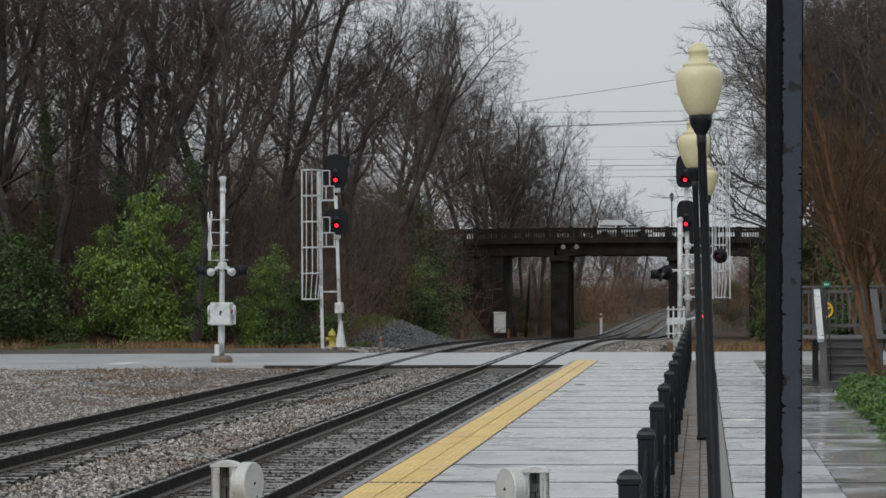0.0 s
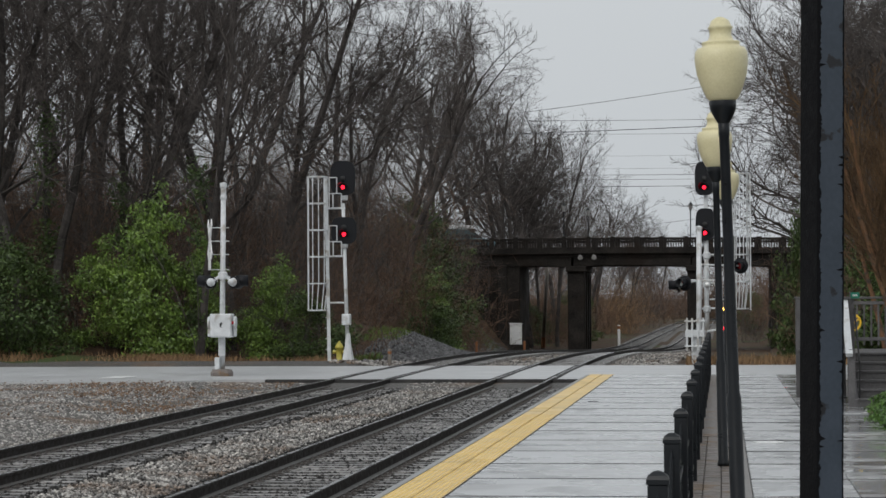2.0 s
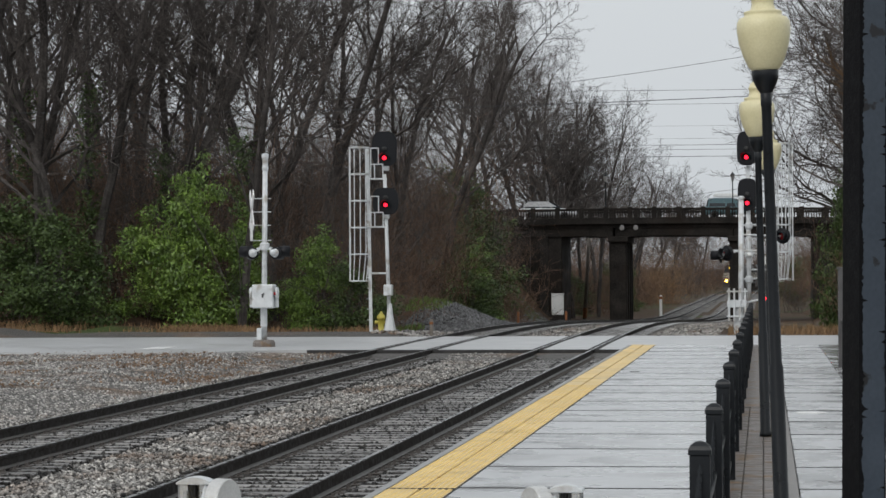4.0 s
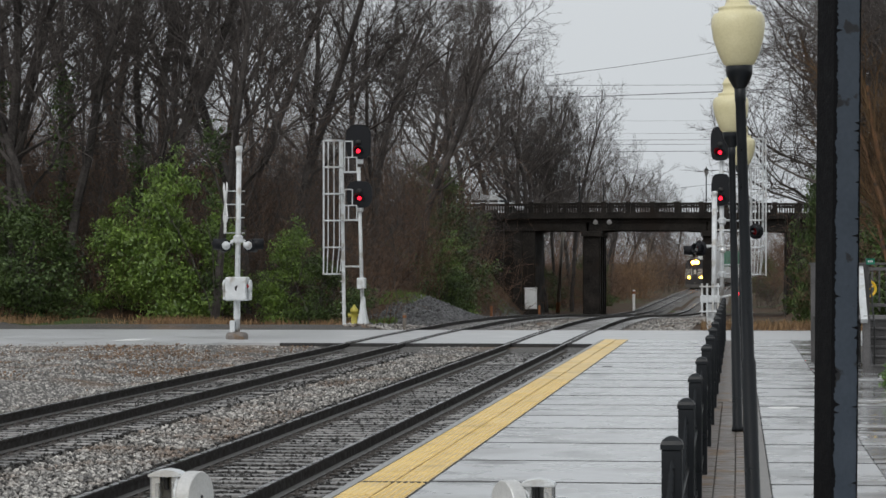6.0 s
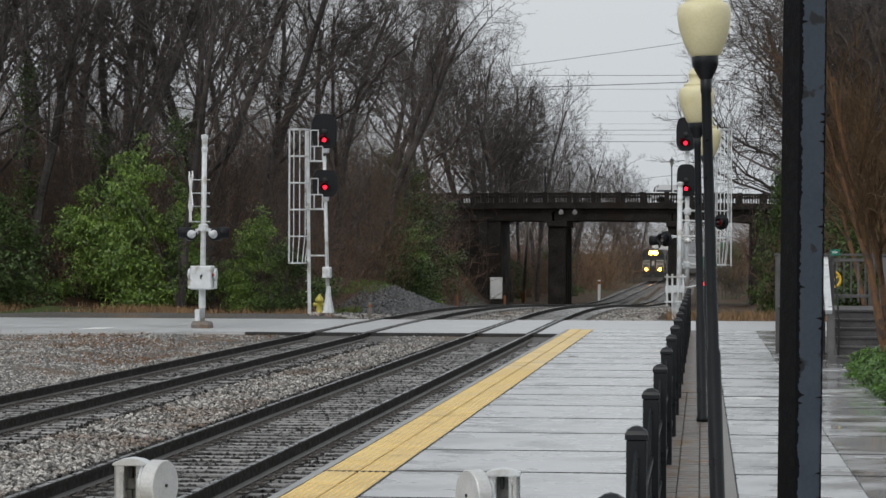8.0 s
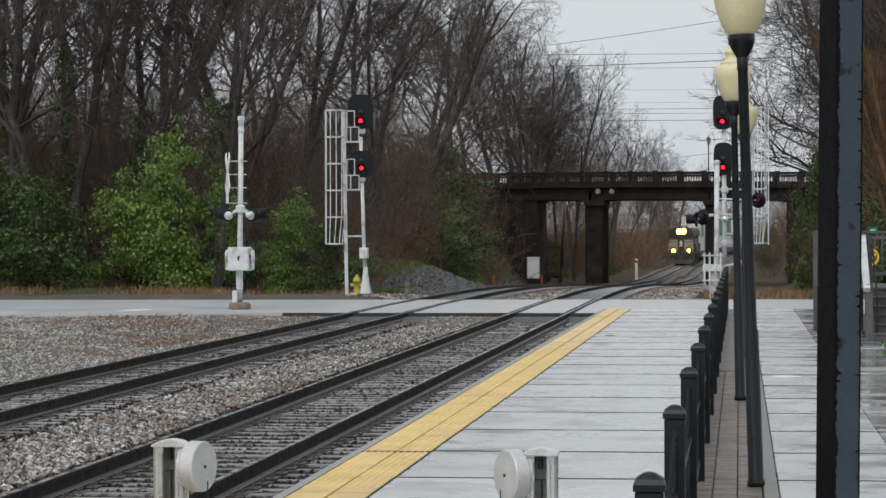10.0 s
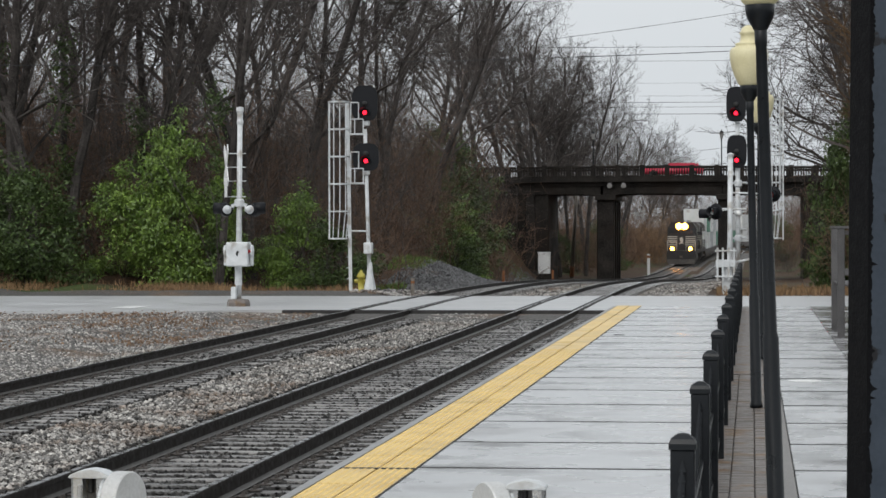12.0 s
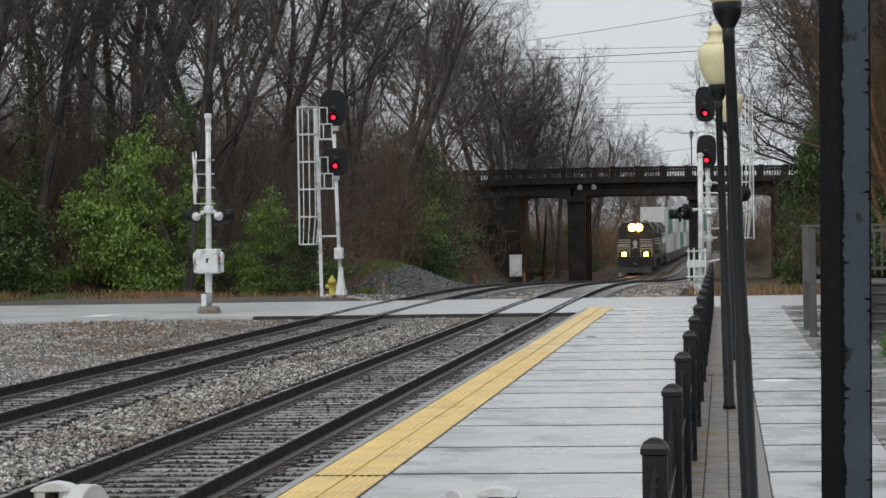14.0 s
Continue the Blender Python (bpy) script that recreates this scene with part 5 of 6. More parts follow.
def make_right_signals():
    Y = 83.0
    t = thing("railway_signal", "white signal mast behind the fence, two heads showing red", "railway signal", group="railway signals")
    X = -0.47
    bm = B()
    rod(bm, (X, Y, -0.3), (X - 0.02, Y, 5.2), 0.075, 0.07, 12)
    part("mast", bm, M["white"], t, "white tubular mast", True)
    signal_head(t, X - 0.06, Y - 0.18, 5.74, 0.62, 1.08, -0.28, -14)
    signal_head(t, X - 0.04, Y - 0.18, 4.28, 0.62, 1.02, -0.27, -14)
    for z in (1.6, 2.4, 3.3):
        bm = B()
        rod(bm, (X - 0.28, Y, z), (X + 0.25, Y, z + 0.02), 0.03, n=6)
        part("bracket", bm, M["white"], t)
        bm = B()
        lathe(bm, [(0.09, z - 0.12), (0.12, z - 0.08), (0.12, z + 0.06), (0.09, z + 0.1)], 10, Matrix.Translation((X, Y, 0)))
        part("clamp", bm, M["white"], t)
    bm = B()
    lathe(bm, [(0.08, 0), (0.09, 0.04), (0.03, 0.07)], 12, Matrix.Translation((X + 0.02, Y - 0.1, 2.35)) @ pose(0, 0, 0, 90, 0, 0))
    part("bell", bm, M["silver"], t)
    cage(t, X + 1.10, Y + 0.3, 1.6, 5.9, 0.42, 0.32)
    for x in (0.82, 1.38):
        bm = B()
        box(bm, X + x - 0.02, X + x + 0.02, Y + 0.28, Y + 0.34, 1.55, 5.9)
        part("ladder_post", bm, M["white"], t)
    for z in (1.9, 3.3, 4.7):
        bm = B()
        rod(bm, (X, Y, z), (X + 0.85, Y + 0.3, z), 0.025, n=6)
        part("ladder_bracket", bm, M["white"], t)
    c = thing("crossing_signal", "white crossing mast with black-hooded lamps by the fence", "crossing signal", group="crossing signals")
    X2, Y2 = -0.73, 82.0
    bm = B()
    rod(bm, (X2, Y2, -0.3), (X2 + 0.03, Y2, 4.2), 0.085, 0.08, 12)
    part("mast", bm, M["white"], c, "white tubular mast", True)
    bm = B()
    lathe(bm, [(0.10, 4.1), (0.11, 4.18), (0.02, 4.22)], 10, Matrix.Translation((X2 + 0.03, Y2, 0)))
    part("cap", bm, M["white"], c)
    flasher(c, X2 - 0.42, Y2, 2.42, (-0.55, -0.8, 0), (X2, Y2, 2.5))
    flasher(c, X2 - 0.62, Y2 + 0.1, 2.36, (-0.95, 0.2, 0), (X2, Y2, 2.5))
    flasher(c, X2 + 1.32, Y2, 2.95, (-0.35, -0.9, -0.05), (X2, Y2, 3.0))
    bm = B()
    rod(bm, (X2 - 0.55, Y2, 2.5), (X2 + 0.5, Y2, 2.5), 0.03, n=6)
    part("cross_arm", bm, M["white"], c)
    bm = B()
    box(bm, X2 - 0.42, X2 + 0.20, Y2 - 0.45, Y2 + 0.15, 0.72, 0.95, 0.02)
    bx = part("gate_box", bm, M["white"], c, "white gate mechanism box")
    for dx in (-0.36, -0.2, -0.02, 0.14):
        bm = B()
        box(bm, X2 + dx - 0.03, X2 + dx + 0.03, Y2 - 0.5, Y2 - 0.4, 0.30, 1.32, 0.008)
        part("bracket", bm, M["white"], bx)
    for z in (0.42, 1.2):
        bm = B()
        box(bm, X2 - 0.44, X2 + 0.22, Y2 - 0.52, Y2 - 0.46, z, z + 0.05, 0.008)
        part("guard_bar", bm, M["white"], bx)
    bm = B()
    box(bm, X2 - 0.22, X2 + 0.08, Y2 - 0.35, Y2 + 0.1, -0.3, 0.72, 0.01)
    part("pedestal", bm, M["white"], bx)
    bm = B()
    rod(bm, (X2 + 0.05, Y2 - 0.2, 0.85), (X2 + 0.78, Y2 - 0.25, 1.0), 0.03, n=6)
    part("gate_arm_stub", bm, M["white"], bx)
    red_light(c, X2 + 0.78, Y2 - 0.3, 1.0, 0.06, "red", "gate_lamp", "small glowing red lamp")
    stand_back(t, 1.07)
    stand_back(c, 1.07)


make_right_signals()


# ---- trackside bits ----
def cabinet(x, y, z, h):
    t = thing("equipment_cabinet", "white metal trackside equipment cabinet by the bridge", "cabinet", pose(x, y, z))
    bm = B()
    box(bm, -0.46, 0.46, -0.35, 0.35, 0.0, h, 0.03)
    part("body", bm, M["whitepaint"], t)
    bm = B()
    box(bm, -0.42, 0.42, -0.365, -0.35, 0.06, h - 0.08, 0.005)
    d = part("door", bm, M["whitepaint"], t)
    bm = B()
    box(bm, 0.30, 0.34, -0.39, -0.362, h * 0.45, h * 0.6, 0.005)
    part("handle", bm, M["silver"], d)
    bm = B()
    box(bm, -0.5, 0.5, -0.4, 0.4, h, h + 0.06, 0.01)
    part("lid", bm, M["whitepaint"], t)
    bm = B()
    box(bm, -0.6, 0.6, -0.45, 0.45, -0.9, 0.0, 0.02)
    part("plinth", bm, M["bridge"], t)


cabinet(-16.05, 203, -1.68, 1.62)


def marker(x, y, h, r, mat, label, z=None, lean=0.0):
    z = land_at(x, y) if z is None else z
    t = thing("marker_post", label, "post", pose(x, y, z - 0.1, 0, lean, 0), "marker posts")
    bm = B()
    box(bm, -r, r, -r, r, 0, h + 0.1, r * 0.3)
    part("post", bm, M[mat], t)
    bm = B()
    box(bm, -r * 1.1, r * 1.1, -r * 1.1, r * 1.1, h * 0.85, h + 0.02, r * 0.3)
    part("band", bm, M["rust"], t)


marker(-11.6, 90.5, 0.62, 0.06, "pole", "short weathered wooden marker post")
marker(-13.2, 140, 0.7, 0.06, "rust", "orange marker post beside the track")
marker(-14.4, 190, 0.9, 0.08, "rust", "orange marker post beside the track")
marker(3.6, 92, 0.9, 0.05, "rust", "orange marker post in the grass")
marker(-9.3, 236, 1.9, 0.12, "whitepaint", "white post beside the far track")
marker(-12.6, 250, 1.2, 0.09, "whitepaint", "white post beside the far track")


def hydrant():
    t = thing("hydrant", "yellow fire hydrant beside the signal base", "hydrant", pose(-13.25, 89.6, land_at(-13.25, 89.6)))
    bm = B()
    lathe(bm, [(0.16, 0), (0.16, 0.05), (0.11, 0.08), (0.11, 0.48), (0.15, 0.5), (0.15, 0.55), (0.12, 0.62), (0.05, 0.70), (0.03, 0.76)], 12)
    part("barrel", bm, M["hydrant"], t, "", True)
    for s in (-1, 1):
        bm = B()
        lathe(bm, [(0.06, 0), (0.06, 0.16), (0.075, 0.17), (0.075, 0.22)], 8, Matrix.Translation((0, 0, 0.38)) @ pose(0, 0, 0, 0, 90 * s, 0))
        part("nozzle", bm, M["hydrant"], t)


hydrant()


def pole(x, y, z, h, lean, label):
    t = thing("utility_pole", label, "utility pole", pose(x, y, z, 0, lean, 0))
    bm = B()
    rod(bm, (0, 0, -0.5), (0, 0, h), 0.17, 0.13, 10)
    part("shaft", bm, M["pole"], t, "", True)
    bm = B()
    box(bm, -0.9, 0.9, -0.06, 0.06, h - 0.6, h - 0.45, 0.01)
    part("crossarm", bm, M["pole"], t)
    bm = B()
    lathe(bm, [(0.19, 0.1), (0.19, 1.0)], 10)
    part("sleeve", bm, M["rust"], t, "rust-coloured sleeve round the foot")


pole(-15.25, 222, land_at(-15.25, 222), 9.0, 3.5, "weathered leaning wooden pole beyond the bridge")


def wire(x0, y0, z0, x1, y1, z1, sag, r):
    pts = [(x0 + (x1 - x0) * k / 24, y0 + (y1 - y0) * k / 24, z0 + (z1 - z0) * k / 24 - sag * 4 * (k / 24) * (1 - k / 24)) for k in range(25)]
    bm = B()
    rings = [[bm.verts.new((a, b + r * math.cos(1.5708 * i), c + r * math.sin(1.5708 * i))) for i in range(4)] for a, b, c in pts]
    for u, v in zip(rings, rings[1:]):
        for i in range(4):
            bm.faces.new((u[i], u[(i + 1) % 4], v[(i + 1) % 4], v[i]))
    ob = part("overhead_wire", bm, M["wirem"], None)
    tagged(ob, "thin black overhead power line across the sky", "power line", "overhead wires")


for z, r in ((18.1, 0.016), (16.9, 0.013), (15.0, 0.007), (13.9, 0.008), (13.35, 0.017), (12.95, 0.013), (12.35, 0.019)):
    wire(-60, 226, z + 0.5, 45, 226, z + 0.2, 1.1, r)
wire(-40, 236, 17.0, 30, 236, 27.0, 1.5, 0.02)
wire(-30, 300, 8.5, 20, 300, 14.5, 0.8, 0.02)
wire(-40, 88, 7.9, 20, 96, 9.4, 0.9, 0.012)


# ---- wheelchair lift posts on the platform ----
def lift_post(x, y, z, flip, label):
    """A folding lift's guide post: an open rounded channel, a crowned cap and a spring drum with two cords."""
    t = thing("lift_post", label, "post", pose(x, y, 0), "galvanised posts on the platform")
    s = -1 if flip else 1
    for k in (-1, 1):
        bm = B()
        prism(bm, [(k * 0.034, -0.055), (k * 0.078, -0.060), (k * 0.092, -0.045), (k * 0.096, 0.0), (k * 0.092, 0.055), (k * 0.034, 0.062)], "z", 0.012, z - 0.02)
        part("channel_side", bm, M["silver"], t, "rounded galvanised channel")
        bm = B()
        box(bm, k * 0.046 - 0.011, k * 0.046 + 0.011, -0.068, -0.052, 0.012, z - 0.055, 0.004)
        part("channel_lip", bm, M["silver"], t)
    bm = B()
    box(bm, -0.034, 0.034, 0.02, 0.05, 0.012, z - 0.02)
    part("channel_back", bm, M["galvdull"], t)
    bm = B()
    box(bm, -0.016, 0.006, -0.02, 0.02, z - 0.10, z - 0.022, 0.004)
    part("catch", bm, M["darkslot"], t)
    bm = B()
    box(bm, -0.034, 0.034, -0.012, -0.004, z - 0.165, z - 0.158)
    part("pin", bm, M["darkslot"], t)
    bm = B()
    rod(bm, (0.002, 0.0, 0.012), (0.002, 0.0, z - 0.16), 0.005, n=6)
    part("guide_rod", bm, M["darkslot"], t)
    bm = B()
    prism(bm, [(-0.100, z - 0.024), (0.100, z - 0.024), (0.098, z - 0.010), (0.06, z + 0.008), (0.0, z + 0.018), (-0.06, z + 0.008), (-0.098, z - 0.010)], "y", -0.078, 0.078)
    bmesh.ops.bevel(bm, geom=bm.edges[:], offset=0.004, segments=2, affect="EDGES")
    part("cap", bm, M["white"], t, "crowned white post cap")
    m = Matrix.Translation((s * 0.172, -0.03, z - 0.135)) @ pose(0, 0, 0, 0, 0, 33 if flip else -19) @ pose(0, 0, 0, 0, 90 * s, 0)
    bm = B()
    lathe(bm, [(0.128, -0.060), (0.140, -0.056), (0.144, -0.048), (0.144, 0.024), (0.139, 0.032), (0.02, 0.034)], 36, m)
    d = part("drum", bm, M["drum"], t, "round grey spring drum")
    bm = B()
    lathe(bm, [(0.010, 0.034), (0.010, 0.040), (0.003, 0.042)], 8, m)
    part("screw", bm, M["darkslot"], d)
    bm = B()
    rng2 = random.Random(3)
    lathe(bm, [(0.122, -0.085), (0.129, -0.08), (0.125, -0.073), (0.131, -0.068), (0.125, -0.060)], 30, m)
    for v in bm.verts:
        v.co += Vector((rng2.uniform(-1, 1), rng2.uniform(-1, 1), rng2.uniform(-1, 1))) * 0.005
    part("seal", bm, M["white"], d, "crumpled pale seal behind the drum")
    bm = B()
    box(bm, s * 0.105 - 0.02, s * 0.105 + 0.02, -0.03, 0.03, z - 0.20, z - 0.05, 0.004)
    part("bracket", bm, M["white"], t)
    for k in (0.12, 0.225):
        bm = B()
        rod(bm, (s * k, -0.06, 0.012), (s * k, -0.06, z - 0.215), 0.004, n=6)
        part("cord", bm, M["darkslot"], t, "thin hanging cord")
    bm = B()
    box(bm, -0.17, 0.30 if not flip else 0.17, -0.14, 0.14, 0, 0.02, 0.004) if not flip else box(bm, -0.30, 0.17, -0.14, 0.14, 0, 0.02, 0.004)
    part("foot", bm, M["silver"], t)


lift_post(-3.215, 14.5, 0.79, False, "galvanised channel post with a side drum, near the edge")
lift_post(-1.105, 14.5, 0.755, True, "galvanised channel post with a side drum, by the fence")


# ---- wooden deck, stairs, hedge, crape myrtle ----
def make_deck():
    d = thing("wooden_deck", "grey-painted wooden deck with stairs and picket railing", "deck", Matrix.Diagonal((1, 1, 1.12, 1)))
    X0, X1, Y0, H, N = 2.40, 3.26, 46.9, 0.84, 6
    for k in range(N):
        bm = B()
        z = H * (k + 1) / N
        box(bm, X0, X1, Y0 + 0.27 * k - 0.03, Y0 + 0.27 * (k + 1), z - 0.035, z, 0.006)
        part("tread", bm, M["deck"], d)
        bm = B()
        box(bm, X0, X1, Y0 + 0.27 * k, Y0 + 0.27 * k + 0.02, z - H / N, z - 0.035)
        part("riser", bm, M["deck"], d)
    for x in (X0 - 0.05, X1):
        bm = B()
        prism(bm, [(Y0 - 0.05, -0.02), (Y0 + 0.25, -0.02), (Y0 + 1.7, 0.60), (Y0 + 1.7, 0.86), (Y0 + 1.6, 0.86), (Y0 - 0.05, 0.12)], "x", x, x + 0.05)
        part("stringer", bm, M["deck"], d)
    for k in range(30):
        bm = B()
        x = 1.5 + 0.15 * k
        box(bm, x, x + 0.143, Y0 + 1.62, Y0 + 5.2, H - 0.03, H + random.uniform(-0.002, 0.002), 0.004)
        part("floor_board", bm, M["deck"], d)
    for x in (1.45, X0 - 0.10, X1 + 0.02, 4.45, 5.9):
        for y in (Y0 + 1.6, Y0 + 5.1):
            bm = B()
            box(bm, x, x + 0.13, y, y + 0.13, -0.1, 1.72, 0.008)
            part("deck_post", bm, M["deck"], d)
    for y in (Y0 + 1.64, Y0 + 5.14):
        for a, b in ((1.45, X0 - 0.03), (X1 + 0.05, 6.0)) if y < Y0 + 2 else ((1.45, 6.0),):
            for z in (0.98, 1.62):
                bm = B()
                box(bm, a, b, y, y + 0.05, z, z + 0.06, 0.005)
                part("rail", bm, M["deck"], d)
            bm = B()
            box(bm, a - 0.03, b, y - 0.05, y + 0.12, 1.72, 1.76, 0.006)
            part("handrail", bm, M["deck"], d)
            n = int((b - a) / 0.14)
            for k in range(n):
                bm = B()
                box(bm, a + 0.07 + 0.14 * k, a + 0.105 + 0.14 * k, y + 0.01, y + 0.045, 0.9, 1.68)
                part("baluster", bm, M["deck"], d)
    # stair newels and the pale handrail board
    for x in (X0 - 0.16, X1 + 0.04):
        bm = B()
        box(bm, x, x + 0.12, Y0 - 0.02, Y0 + 0.10, -0.02, 0.92, 0.008)
        part("newel", bm, M["deck"], d)
        for k in range(7):
            bm = B()
            y = Y0 + 0.25 + 0.2 * k
            box(bm, x + 0.04, x + 0.075, y, y + 0.035, 0.1 + 0.11 * k, 0.95 + 0.105 * k)
            part("baluster", bm, M["deck"], d)
    bm = B()
    prism(bm, [(Y0 - 0.12, 0.86), (Y0 - 0.05, 0.80), (Y0 + 1.68, 1.64), (Y0 + 1.68, 1.74)], "x", X0 - 0.21, X0 - 0.09)
    part("stair_handrail", bm, M["white"], d, "pale weathered sloping handrail board")
    bm = B()
    prism(bm, [(Y0 - 0.12, 0.86), (Y0 - 0.05, 0.80), (Y0 + 1.68, 1.64), (Y0 + 1.68, 1.74)], "x", X1 + 0.02, X1 + 0.16)
    part("stair_handrail", bm, M["deck"], d)
    for x in (X0 + 0.03, X1 - 0.03):
        bm = B()
        rod(bm, (x, Y0 - 0.05, 0.72), (x, Y0 + 1.6, 1.55), 0.018, n=6)
        rod(bm, (x, Y0 - 0.05, 0.72), (x, Y0 + 0.02, 0.1), 0.018, n=6)
        part("grab_rail", bm, M["darkslot"], d)
    # lattice skirt
    for s in (1, -1):
        bm = B()
        for k in range(30):
            x = 3.45 + 0.09 * k
            p, q = (x, Y0 + 1.60, 0.02), (x + 0.72 * s, Y0 + 1.60, 0.74)
            if 3.4 < q[0] < 6.0:
                box_m = Matrix.Translation((Vector(p) + Vector(q)) / 2) @ pose(0, 0, 0, 0, -45 * s, 0)
                bmesh.ops.create_cube(bm, size=1.0, matrix=box_m @ Matrix.Diagonal((1.02, 0.008 + 0.006 * (s + 1), 0.028, 1)))
        part("lattice_strip", bm, M["deck"], d, "criss-cross lattice skirt under the deck")
    pad = B()
    box(pad, X0 - 0.3, X1 + 0.3, Y0 - 1.0, Y0 + 0.02, -0.1, -0.004, 0.01)
    part("landing_pad", pad, M["concrete"], d, "pale concrete landing slab")


make_deck()


def make_wheel():
    t = thing("handwheel", "yellow spoked handwheel on the deck railing", "handwheel", pose(2.56, 51.7, 1.46, 90, 0, 12))
    bm = B()
    n, k = 24, 8
    rings = [[bm.verts.new(((0.15 + 0.026 * math.cos(2 * math.pi * j / k)) * math.cos(2 * math.pi * i / n), (0.15 + 0.026 * math.cos(2 * math.pi * j / k)) * math.sin(2 * math.pi * i / n), 0.026 * math.sin(2 * math.pi * j / k))) for j in range(k)] for i in range(n)]
    for i in range(n):
        for j in range(k):
            bm.faces.new((rings[i][j], rings[(i + 1) % n][j], rings[(i + 1) % n][(j + 1) % k], rings[i][(j + 1) % k]))
    part("rim", bm, M["wheel_y"], t, "", True)
    for a in (0.5, 2.6, 4.7):
        bm = B()
        rod(bm, (0, 0, 0), (0.15 * math.cos(a), 0.15 * math.sin(a), 0), 0.018, n=6)
        part("spoke", bm, M["wheel_y"], t)
    bm = B()
    lathe(bm, [(0.035, -0.04), (0.04, 0.03), (0.01, 0.05)], 10)
    part("hub", bm, M["wheel_y"], t)


make_wheel()


def make_signs():
    t = thing("hanging_sign", "small green hanging sign on the stair post", "sign", pose(2.36, 48.45, 1.95))
    bm = B()
    box(bm, 0.0, 0.16, -0.01, 0.01, -0.01, 0.10, 0.004)
    part("panel", bm, M["green"], t)
    bm = B()
    for k in range(3):
        box(bm, 0.035 + 0.032 * k, 0.055 + 0.032 * k, -0.0125, -0.0105, 0.03, 0.065)
    part("text_bar", bm, M["whitepaint"], t)
    bm = B()
    box(bm, -0.02, 0.0, -0.012, 0.012, -0.12, 0.12)
    part("bracket", bm, M["deck"], t)
    r = thing("plaque", "oval pink and lilac plaque on the deck post", "plaque", pose(3.34, 48.44, 0.76))
    bm = B()
    lathe(bm, [(0.10, 0), (0.10, 0.01), (0.08, 0.016)], 20, pose(0, 0, 0, 90, 0, 0) @ Matrix.Diagonal((0.8, 1.3, 1, 1)))
    part("plate", bm, M["pink"], r)
    for z in (-0.05, 0.0, 0.05):
        bm = B()
        box(bm, -0.055, 0.055, -0.0195, -0.0165, z - 0.012, z + 0.012)
        part("stripe", bm, M["whitepaint"], r)


make_signs()


def make_hedge():
    g = random.Random(5)
    lobes = []
    for k in range(90):
        y = g.uniform(26.5, 43.5)
        x = g.uniform(2.6, 4.5) if g.random() > 0.4 else g.uniform(2.45, 2.8)
        lobes.append(((x, y, g.uniform(0.14, 0.34)), (g.uniform(0.24, 0.38), g.uniform(0.3, 0.6), g.uniform(0.15, 0.25))))
    t = thing("hedge", "low clipped bright green hedge beside the walkway", "hedge", kind="stuff")
    o = new("foliage", leaf_cloud(101, lobes, 46000, (0.020, 0.044), M["hedge"], loose=1.0))
    o.parent = t
    bm = B()
    box(bm, 2.85, 4.3, 26.8, 43.2, -0.1, 0.22, 0.08)
    part("inner_wood", bm, M["soil"], t)
    bed = B()
    box(bed, 2.50, 7.0, 22, 46.0, -0.12, -0.015)
    tagged(part("planting_bed", bed, M["soil"], None), "mulched planting bed under the hedge", "planting bed", kind="structure")


make_hedge()


def make_myrtle(x, y, seed, h):
    g = np.random.default_rng(seed)
    st = []
    for k in range(5):
        a = 6.28 * k / 5 + g.uniform(-0.4, 0.4)
        st.append(((0.10 * math.cos(a), 0.10 * math.sin(a), -0.05), (0.20 * math.cos(a), 0.20 * math.sin(a), 1), h * g.uniform(0.62, 0.8), 0.075))
    a, b = grow(seed, st, [(8, 10, 0.50, 0.45, 0.42, 0.06), (6, 9, 0.46, 0.45, 0.5, 0.14), (4, 7, 0.50, 0.62, 0.6, 0.18), (3, 0, 0, 0, 0, 0.22)], 0.06)
    plant("crape_myrtle", "leafless crape myrtle with smooth orange-brown stems", "tree", tuple(("stem", tube_mesh("stem", [k], M["myrtle"], 8)) for k in a) + (("crown", tube_mesh("crown", b, M["myrtletwig"])),), x, y, 0.0, 1.0, 0.3, "crape myrtles")


make_myrtle(3.25, 44.6, 7, 6.6)
make_myrtle(4.3, 40.5, 9, 6.4)
make_myrtle(4.6, 54.0, 12, 7.0)
make_myrtle(6.4, 58.0, 13, 7.0)
make_myrtle(4.1, 62.0, 14, 7.0)


# ---- train ----
LOCO_BLACK = material("locomotive_black", (0.014, 0.013, 0.013), (0.04, 0.035, 0.032), 1.5, (0.35, 0.6), 0.1)
LOCO_GREY = material("locomotive_grime", (0.05, 0.045, 0.04), (0.11, 0.10, 0.09), 2, (0.5, 0.7), 0.2)
STRIPE = material("faded_white_stripe", (0.45, 0.42, 0.36), (0.62, 0.58, 0.50), 4, (0.4, 0.6), 0.05)
GLASS = material("cab_glass", (0.03, 0.035, 0.04), (0.05, 0.055, 0.06), 3, (0.05, 0.12), 0)
# deep orange emission, so that the clipped edges draw a warm halo
BEAM = material("headlight_glow", (0.9, 0.8, 0.6), (1.0, 0.9, 0.7), 3, (0.3, 0.4), 0, emit=(1.0, 0.36, 0.026, 32.0))
DITCH = material("ditch_light_glow", (0.9, 0.75, 0.5), (1.0, 0.85, 0.6), 3, (0.3, 0.4), 0, emit=(1.0, 0.36, 0.026, 24.0))


